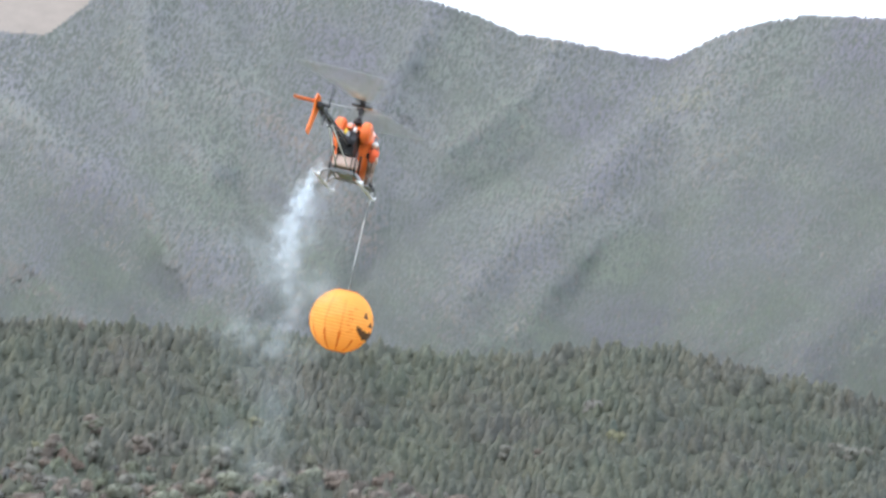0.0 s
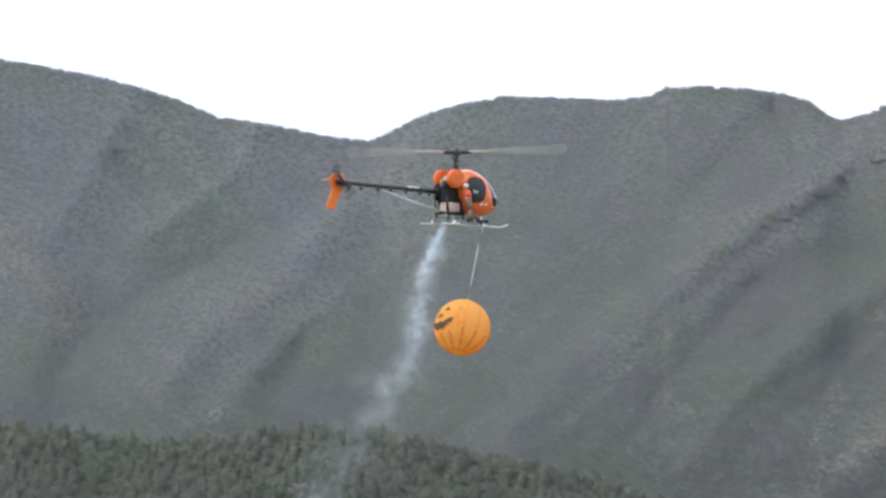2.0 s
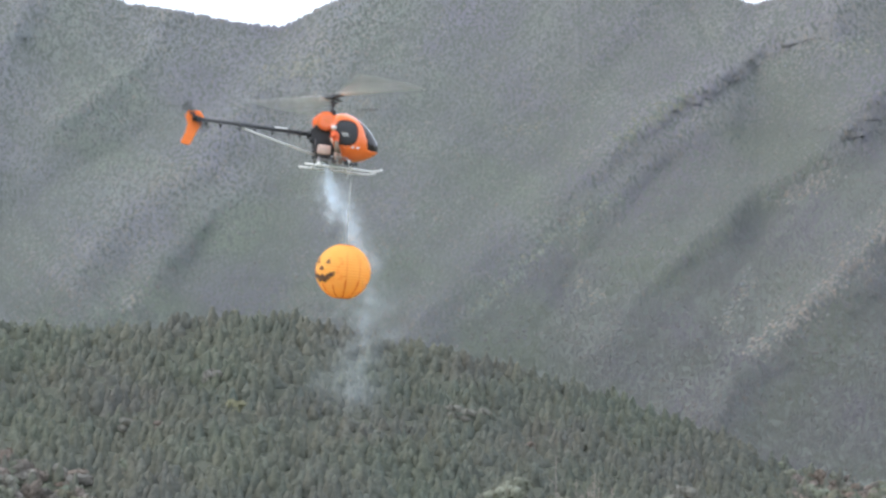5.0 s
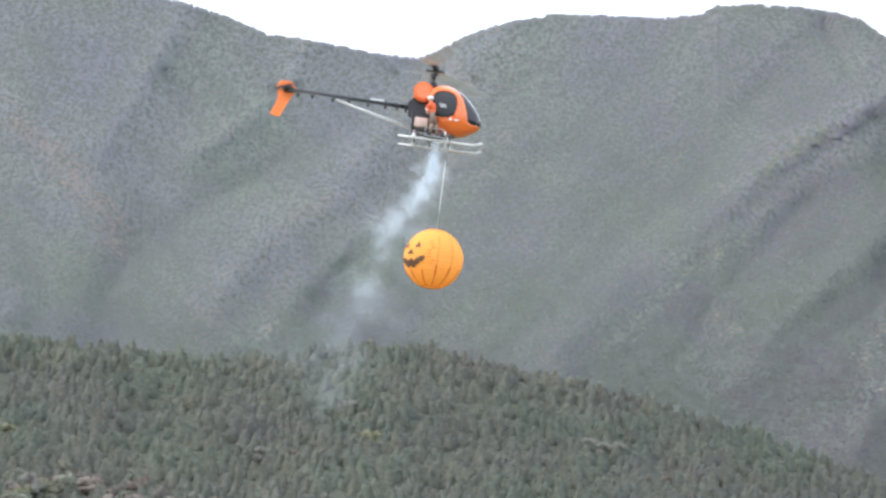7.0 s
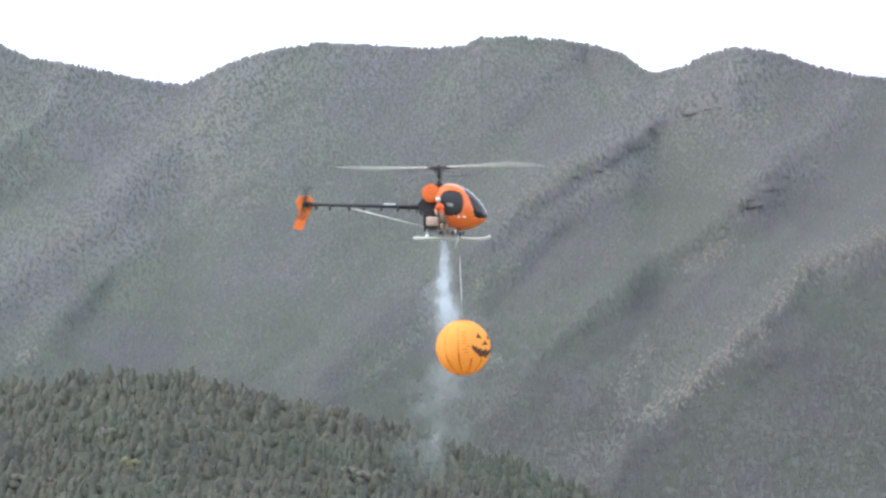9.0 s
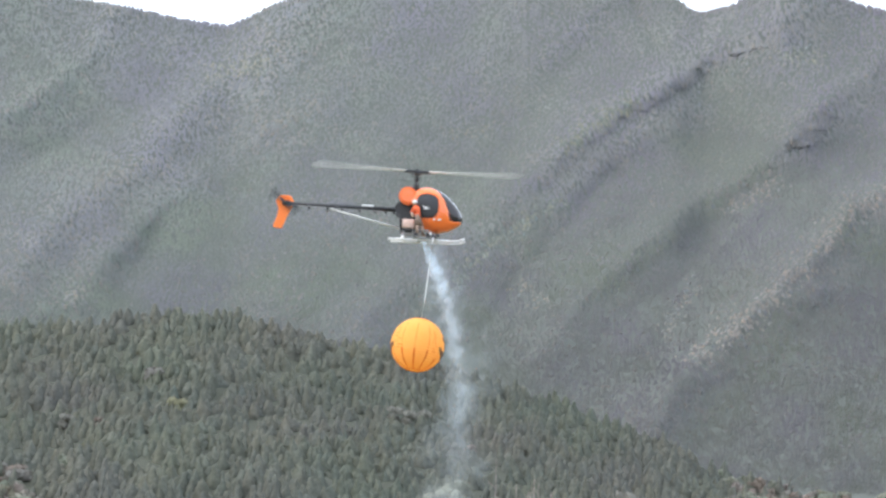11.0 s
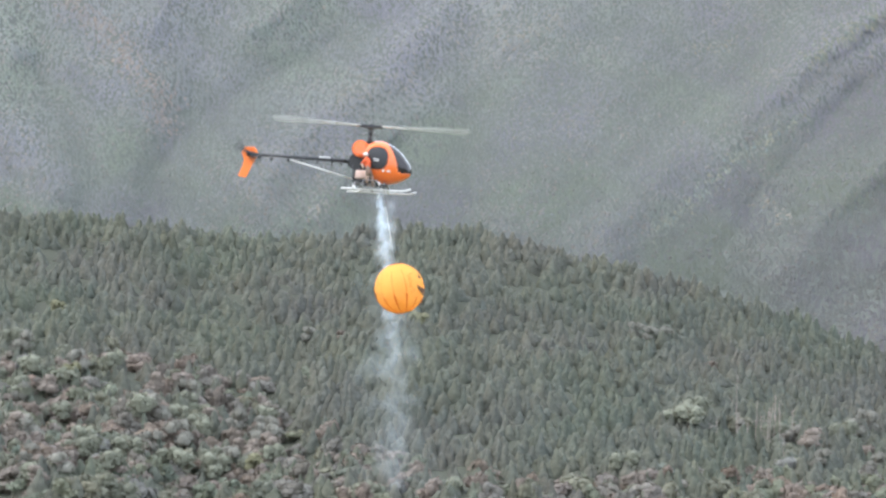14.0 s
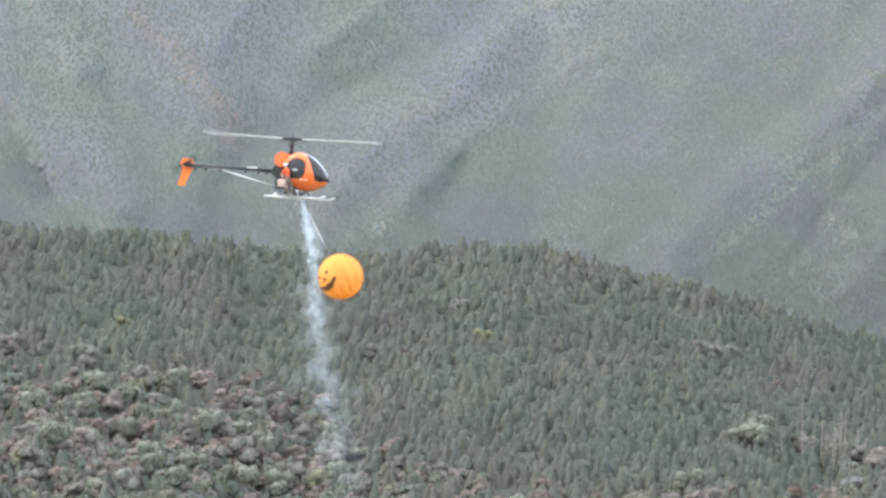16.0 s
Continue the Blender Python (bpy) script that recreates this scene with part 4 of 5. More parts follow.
    plate(bm, [(-1.056, -0.222), (-1.03, -0.18), (-0.95, -0.178), (-0.912, -0.232), (-0.94, -0.285), (-0.962, -0.33), (-1.0, -0.425), (-1.012, -0.432),
               (-1.066, -0.424), (-1.07, -0.414), (-1.042, -0.34), (-1.03, -0.285)], 0.016, 0.024, 0.0025)
    bmesh.ops.translate(bm, verts=list(bm.verts), vec=(0, 0, -0.042))
    part("tail_fin", bm, M_FIN, heli, "orange swept tail fin", smooth=False)
    for k in range(3):
        bm = bmesh.new()
        block(bm, (-0.99, 0.013, -0.234 - 0.014 * k), (0.06, 0.004, 0.006), (0, 0, 0))
        part("fin_stripe", bm, M_PLEAT, heli, smooth=False)
    bm = bmesh.new()
    v = [(-0.93, 0.02), (-1.01, 0.02), (-1.03, 0.155), (-1.0, 0.165), (-0.965, 0.16)]
    plate(bm, v, -0.003, 0.003, 0.001)
    for q in bm.verts:
        q.co = Vector((q.co.x, q.co.z, q.co.y - 0.262))
    part("stabiliser", bm, M_FIN, heli, "orange tailplane", smooth=False)
    # mast and head
    bm = bmesh.new()
    rod(bm, (0, 0, -0.25), (0, 0, -0.01), 0.0075, n=12)
    rod(bm, (0, 0, -0.135), (0, 0, -0.118), 0.03, n=18)
    rod(bm, (0, 0, -0.112), (0, 0, -0.1), 0.022, n=18)
    rod(bm, (0, 0, -0.075), (0, 0, -0.05), 0.014, n=12)
    for k in range(3):
        a = 2.094 * k + 0.4
        c, s = math.cos(a), math.sin(a)
        rod(bm, (0.028 * c, 0.028 * s, -0.24), (0.028 * c, 0.028 * s, -0.125), 0.0028, n=6)
        ball(bm, (0.029 * c, 0.029 * s, -0.126), (0.006, 0.006, 0.006), n=6)
    part("rotor_mast", bm, M_BLACK, heli)
    bm = bmesh.new()
    block(bm, (0, 0, 0), (0.13, 0.034, 0.022), edge=0.004)
    block(bm, (0, 0, -0.02), (0.03, 0.13, 0.012), edge=0.003)
    rod(bm, (0, 0, -0.02), (0, 0, 0.02), 0.013, n=14)
    block(bm, (0, 0, -0.045), (0.018, 0.05, 0.016), edge=0.003)
    for s in (-1, 1):
        block(bm, (s * 0.075, 0, 0), (0.05, 0.034, 0.022), edge=0.005)
        rod(bm, (s * 0.02, 0.02, -0.05), (s * 0.03, 0.022, -0.005), 0.003, n=6)
        rod(bm, (s * 0.012, -0.015, -0.1), (s * 0.02, -0.018, -0.045), 0.003, n=6)
    rotor = part("main_rotor", bm, M_BLACK, heli, "black rotor head", smooth=False)
    for s in (-1, 1):
        bm = bmesh.new()
        outline = [(0.085, -0.012), (0.11, -0.032), (0.79, -0.032), (0.8, -0.026), (0.8, 0.034), (0.79, 0.04), (0.11, 0.04), (0.085, 0.014)]
        plate(bm, outline, -0.0035, 0.0035, 0.0015)
        for q in bm.verts:
            q.co = Vector((s * q.co.x, s * q.co.z, q.co.y + 0.002 + 0.01 * max(q.co.x - 0.1, 0)))
        part("rotor_blade", bm, M_BLADE, rotor, "pale rotor blade", smooth=False)
    bm = bmesh.new()
    rod(bm, (0, -0.34, -0.045), (0, 0.34, -0.045), 0.0025, n=6)
    part("flybar", bm, M_STEEL, rotor)
    for s in (-1, 1):
        bm = bmesh.new()
        block(bm, (0, s * 0.3, -0.045), (0.045, 0.09, 0.006), edge=0.002)
        part("paddle", bm, M_BLACK, rotor)
    bm = bmesh.new()
    rod(bm, (0, 0.012, 0), (0, -0.012, 0), 0.012, n=12)
    tail_rotor = part("tail_rotor", bm, M_BLACK, heli, "small tail rotor")
    tail_rotor.location = (-0.985, -0.05, -0.275)
    for s in (-1, 1):
        bm = bmesh.new()
        plate(bm, [(-0.012, 0.012), (0.012, 0.012), (0.016, 0.13), (-0.016, 0.13)], -0.002, 0.002)
        for q in bm.verts:
            q.co.z *= s
        part("tail_blade", bm, M_CARBON, tail_rotor, smooth=False)
    # undercarriage
    for side in (-1, 1):
        y = side * 0.137
        bm = bmesh.new()
        tube(bm, [(-0.185, y, -0.525), (0.0, y, -0.525), (0.2, y, -0.525), (0.3, y, -0.525), (0.335, y, -0.522), (0.36, y, -0.514), (0.385, y, -0.503)], 0.008, 10)
        skid = part("skid", bm, M_ALLOY, heli, "pale metal skid tube with upturned tip")
        for x in (-0.08, 0.155):
            bm = bmesh.new()
            block(bm, (x, y, -0.513), (0.024, 0.022, 0.03), edge=0.004)
            part("skid_clamp", bm, M_WHITE, skid)
    for x in (-0.08, 0.155):
        bm = bmesh.new()
        tube(bm, [(x, -0.137, -0.515), (x, -0.115, -0.48), (x, -0.08, -0.462), (x, 0, -0.458), (x, 0.08, -0.462), (x, 0.115, -0.48), (x, 0.137, -0.515)], 0.008, 8)
        part("cross_tube", bm, M_STEEL, heli)
    bm = bmesh.new()
    block(bm, (0.035, 0, -0.468), (0.16, 0.09, 0.006), edge=0.002)
    for x in (-0.09, -0.04, 0.11, 0.165):
        rod(bm, (x, -0.078, -0.472), (x, 0.078, -0.472), 0.0045, n=8)
    for y in (-0.075, 0.075):
        rod(bm, (-0.11, y, -0.472), (0.17, y, -0.472), 0.005)
    part("belly_tray", bm, M_STEEL, heli, "grey metal frame under the body", smooth=False)
    bm = bmesh.new()
    block(bm, (0.055, -0.137, -0.505), (0.13, 0.06, 0.008), edge=0.002)
    for x in (-0.005, 0.115):
        rod(bm, (x, -0.165, -0.505), (x, -0.165, -0.45), 0.0035, n=6)
    rod(bm, (-0.005, -0.165, -0.452), (0.115, -0.165, -0.452), 0.0035, n=6)
    rod(bm, (0.0, -0.11, -0.505), (0.01, -0.078, -0.46), 0.004, n=6)
    rod(bm, (0.11, -0.11, -0.505), (0.1, -0.078, -0.46), 0.004, n=6)
    part("side_step", bm, M_STEEL, heli, "grey step with a low rail", smooth=False)
    bm = bmesh.new()
    block(bm, (0.155, -0.15, -0.495), (0.03, 0.025, 0.03), edge=0.004)
    rod(bm, (0.155, -0.165, -0.5), (0.155, -0.135, -0.5), 0.012)
    part("winch", bm, M_BLACK, heli)
    for c, size, mat, name in (((0.11, -0.16, -0.487), (0.028, 0.02, 0.034), M_BLACK, "release_hook"), ((0.128, -0.162, -0.474), (0.012, 0.014, 0.026), M_WHITE, "release_arm"),
                               ((0.185, -0.158, -0.488), (0.018, 0.02, 0.026), M_BLACK, "camera_box"), ((0.02, -0.166, -0.488), (0.03, 0.016, 0.022), M_BLACK, "receiver_box")):
        bm = bmesh.new()
        block(bm, c, size, edge=0.003)
        part(name, bm, mat, heli, smooth=False)
    bm = bmesh.new()
    tube(bm, [(0.15, -0.165, -0.5), (0.145, -0.172, -0.54), (0.135, -0.17, -0.57), (0.125, -0.172, -0.6)], 0.003, 6)
    part("loose_cord", bm, M_CORD, heli, "short loose end of cord")
    bm = bmesh.new()
    rod(bm, (-0.03, 0.085, -0.42), (0.03, 0.1, -0.5), 0.011)
    rod(bm, (0.03, 0.1, -0.5), (0.032, 0.1, -0.525), 0.009, 0.011)
    part("exhaust_pipe", bm, M_STEEL, heli, "short exhaust pipe trailing smoke")
    # doll standing on the step
    bm = bmesh.new()
    ball(bm, (0.008, -0.135, -0.268), (0.017, 0.017, 0.019), slot=3)
    ball(bm, (0.009, -0.136, -0.261), (0.02, 0.02, 0.016), slot=2)
    ball(bm, (0.022, -0.137, -0.318), (0.03, 0.026, 0.036), (0, -14, 0), slot=0)
    ball(bm, (0.03, -0.137, -0.345), (0.024, 0.024, 0.022), slot=0)
    for s in (-1, 1):
        rod(bm, (0.032, -0.137 + s * 0.012, -0.35), (0.05 + 0.014 * s, -0.137 + s * 0.014, -0.425), 0.015, 0.012, 8, 1)
        rod(bm, (0.05 + 0.014 * s, -0.137 + s * 0.014, -0.425), (0.056 + 0.022 * s, -0.137 + s * 0.014, -0.495), 0.012, 0.01, 8, 1)
        ball(bm, (0.062 + 0.022 * s, -0.137 + s * 0.014, -0.496), (0.018, 0.009, 0.007), slot=1, n=8)
    rod(bm, (0.014, -0.115, -0.3), (0.055, -0.115, -0.325), 0.009, 0.008, 8, 0)
    rod(bm, (0.014, -0.162, -0.3), (-0.01, -0.168, -0.335), 0.009, 0.008, 8, 0)
    rod(bm, (-0.01, -0.168, -0.335), (0.004, -0.172, -0.372), 0.007, 0.006, 8, 3)
    bmesh.ops.transform(bm, matrix=Matrix.Translation((0.055, -0.145, -0.503)) @ Matrix.Scale(1.08, 4) @ Matrix.Translation((-0.06, 0.137, 0.503)), verts=list(bm.verts))
    part("figurine", bm, [M_SHIRT, M_TROUSERS, M_WHITE, M_SKIN], heli, "small rescuer doll in orange shirt and white helmet on the step")
    return heli, rotor, tail_rotor


# ---- the paper pumpkin lantern: origin where its cord is tied, body below ----
DROP, BALL = 0.82, 0.2


def on_lantern(lon, lat, lift=0.0):
    """A point of the lantern; longitude 0 faces -y."""
    a, b = radians(lon), radians(lat)
    r = BALL + lift
    return Vector((r * math.cos(b) * math.sin(a), -r * math.cos(b) * math.cos(a), r * math.sin(b) - DROP))


def patch(bm, outline, lift=0.003):
    """A thin printed patch that follows the ball, from an outline of longitudes and latitudes."""
    flat = bmesh.new()
    flat.faces.new([flat.verts.new((x, y, 0)) for x, y in outline])
    bmesh.ops.triangulate(flat, faces=list(flat.faces))
    for k in range(2):
        bmesh.ops.subdivide_edges(flat, edges=list(flat.edges), cuts=1, use_grid_fill=True)
    for v in flat.verts:
        lon, lat = v.co.x, v.co.y
        v.co = on_lantern(lon, lat, lift)
    made = [bm.verts.new(v.co) for v in flat.verts]
    flat.verts.index_update()
    for f in flat.faces:
        bm.faces.new([made[v.index] for v in f.verts])
    flat.free()


def build_lantern():
    top = tagged(new("pumpkin_lantern"), "round orange paper pumpkin lantern hanging from a cord", "paper lantern")
    bm = bmesh.new()
    ribs, n = 23, 72
    lats = np.linspace(-72, 72, ribs * 4 + 1)
    rings = []
    for k, lat in enumerate(lats):
        sag = -0.0048 * abs(math.sin(math.pi * k / 4)) + 0.0006
        rings.append([bm.verts.new(on_lantern(360 * j / n, float(lat), sag + 0.0012 * math.sin(j * 1.7 + k * 0.31))) for j in range(n)])
    for a, b in zip(rings, rings[1:]):
        for j in range(n):
            bm.faces.new((a[j], a[(j + 1) % n], b[(j + 1) % n], b[j]))
    part("paper_shell", bm, M_PAPER, top, "ribbed translucent orange paper")
    bm = bmesh.new()
    bmesh.ops.create_circle(bm, cap_ends=True, segments=32, radius=0.061, matrix=Matrix.Translation((0, 0, -DROP - 0.1895)))
    bm.faces.ensure_lookup_table()
    part("bottom_disc", bm, M_PAPER, top, "flat paler bottom")
    for lat in (72, -72):
        bm = bmesh.new()
        tube(bm, [on_lantern(360 * j / 32, lat, 0.0) for j in range(33)], 0.003, 6)
        part("end_ring", bm, M_PLEAT, top)
    bm = bmesh.new()
    rod(bm, on_lantern(90, 72), on_lantern(270, 72), 0.0015, n=6)
    part("wire_bar", bm, M_STEEL, top)
    # creases printed down the sides, between the two faces
    rng = random.Random(4)
    for lon in range(-2, 350, 30):
        low = abs((lon + 90) % 180 - 90) < 40
        bm = bmesh.new()
        lat = -68.0
        while lat < (-32 if low else 40):
            wide = (2.2 if lat < -20 else 1.5) * rng.uniform(0.7, 1.2)
            long = 5.4 if lat < -20 else 2.6
            patch(bm, [(lon - wide, lat), (lon + wide, lat), (lon + wide * 0.8, lat + long), (lon - wide * 0.8, lat + long)], 0.0022)
            lat += 5.4 if lat < -20 else 6.2
        part("crease", bm, M_PLEAT, top)
    for side in (0, 180):
        for k in range(8):
            for s in (-1, 1):
                lon, lat = side + s * (44 + rng.uniform(-4, 6)), -18 + 6.2 * k
                bm = bmesh.new()
                patch(bm, [(lon - 5, lat), (lon + 5, lat), (lon + 4, lat + 1.3), (lon - 4, lat + 1.3)], 0.0022)
                part("dash", bm, M_PLEAT, top)
    for side in (0, 180):
        for s in (-1, 1):
            bm = bmesh.new()
            patch(bm, [(side + s * 9, 12), (side + s * 22, 13), (side + s * 16, 25)], 0.0035)
            part("eye", bm, M_INK, top)
        bm = bmesh.new()
        patch(bm, [(side - 9, -1), (side + 9, -1), (side + 1, 9)], 0.0035)
        part("nose", bm, M_INK, top)
        bm = bmesh.new()
        upper = [(-36, -3), (-33, -2), (-31, -6), (-25, -5), (-23, -9), (-12, -9), (-10, -12), (-2, -12), (0, -9), (6, -9), (9, -12), (14, -12),
                 (16, -8), (23, -8), (25, -4), (31, -5), (33, -2), (36, -3)]
        lower = [(36, -9), (32, -14), (25, -15), (23, -20), (15, -22), (13, -26), (5, -27), (3, -24), (-4, -24), (-6, -27), (-14, -26), (-16, -22),
                 (-24, -19), (-28, -16), (-35, -10)]
        patch(bm, [(side + 0.92 * x, y) for x, y in upper + lower], 0.0035)
        part("mouth", bm, M_INK, top)
    bm = bmesh.new()
    tube(bm, [(0, 0, 0), (0.002, 0, -0.2), (-0.001, 0.001, -0.45), (0, 0, -DROP + 0.19)], 0.0032, 6)
    part("cord", bm, M_CORD, top, "thin pale cord")
    return top


# ---- smoke: rigid wisps, each a loose cloud of flecks ----
WISPS, PUFFS = 18, 16


def build_smoke():
    plume = tagged(new("smoke_plume"), "pale blue-white smoke trail drifting down from the exhaust", "smoke", kind="stuff")
    wisps = []
    for k in range(WISPS + PUFFS):
        loose = k >= WISPS
        u = (k - WISPS + 0.5) / PUFFS if loose else k / (WISPS - 1)
        rng = np.random.RandomState(100 + k)
        wide = 0.04 + 0.08 * u if loose else 0.010 + 0.042 * u ** 0.9
        count = 24 if loose else 70
        thick = (0.145 - 0.1 * u if loose else 0.66 * (1 - u) ** 2.3 + 0.055 - 0.04 * u) * rng.uniform(0.6, 1.3)
        c = rng.normal(size=(count, 3)) * np.array((wide, wide, 0.075))
        c[:, 0] += 0.8 * wide * np.sin(c[:, 2] * 24 + 1.7 * k)
        size = rng.uniform(0.5, 1.0, count) * (0.09 + 0.09 * u if loose else 0.03 + 0.06 * u)
        m = 8
        ang = np.arange(m) * 6.28318 / m
        disc = np.concatenate([[(0, 0)], np.stack([np.cos(ang), np.sin(ang)], -1)])
        verts, faces, dens = [], [], []
        for i in range(count):
            q, _ = np.linalg.qr(rng.normal(size=(3, 3)))
            rad = np.concatenate([[1], rng.uniform(0.7, 1.2, m)])
            p = disc * rad[:, None] * size[i]
            bend = np.concatenate([[0.0], rng.uniform(-0.25, 0.25, m)]) * size[i]
            verts.append(np.column_stack([p, bend]) @ q + c[i])
            n = i * (m + 1)
            faces += [(n, n + 1 + j, n + 1 + (j + 1) % m) for j in range(m)]
            dens.append(np.concatenate([[thick * rng.uniform(0.5, 1.2) * 0.5], np.zeros(m)]))
        ob = mesh_of("wisp", np.concatenate(verts), np.array(faces), [M_SMOKE])
        amount = np.concatenate(dens).astype(np.float32)
        layer = ob.data.attributes.new("veil", "FLOAT_COLOR", "POINT")
        layer.data.foreach_set("color", np.repeat(amount, 4))
        ob.parent = plume
        wisps.append(ob)
    return wisps


build_shed()
build_trees()
helicopter, main_rotor, tail_rotor = build_helicopter()
lantern = build_lantern()
wisps = build_smoke()


def hang(anchor, centre, turn):
    """The lantern's pose on its cord: tied at anchor, its ball towards centre, its face turned."""
    up = (Vector(anchor) - Vector(centre)).normalized()
    return Matrix.Translation(anchor) @ Vector((0, 0, 1)).rotation_difference(up).to_matrix().to_4x4() @ pose(0, 0, 0, 0, 0, turn)


def spin_rows(stops, step, make):
    """Rows of a fast turn, frame by frame, which stands at the given angle at each stop."""
    rows, angle = [(0.0, make(stops[0][1], 0.0))], stops[0][1]
    for (t0, _), (t1, want) in zip(stops, stops[1:]):
        n = frame(t1) - frame(t0)
        turn = want + 180 * round((angle + n * step - want) / 180)
        for k in range(1, n + 1):
            t = t0 + (t1 - t0) * k / n
            rows.append((t, make(angle + (turn - angle) * k / n, t)))
        angle = turn
    return rows


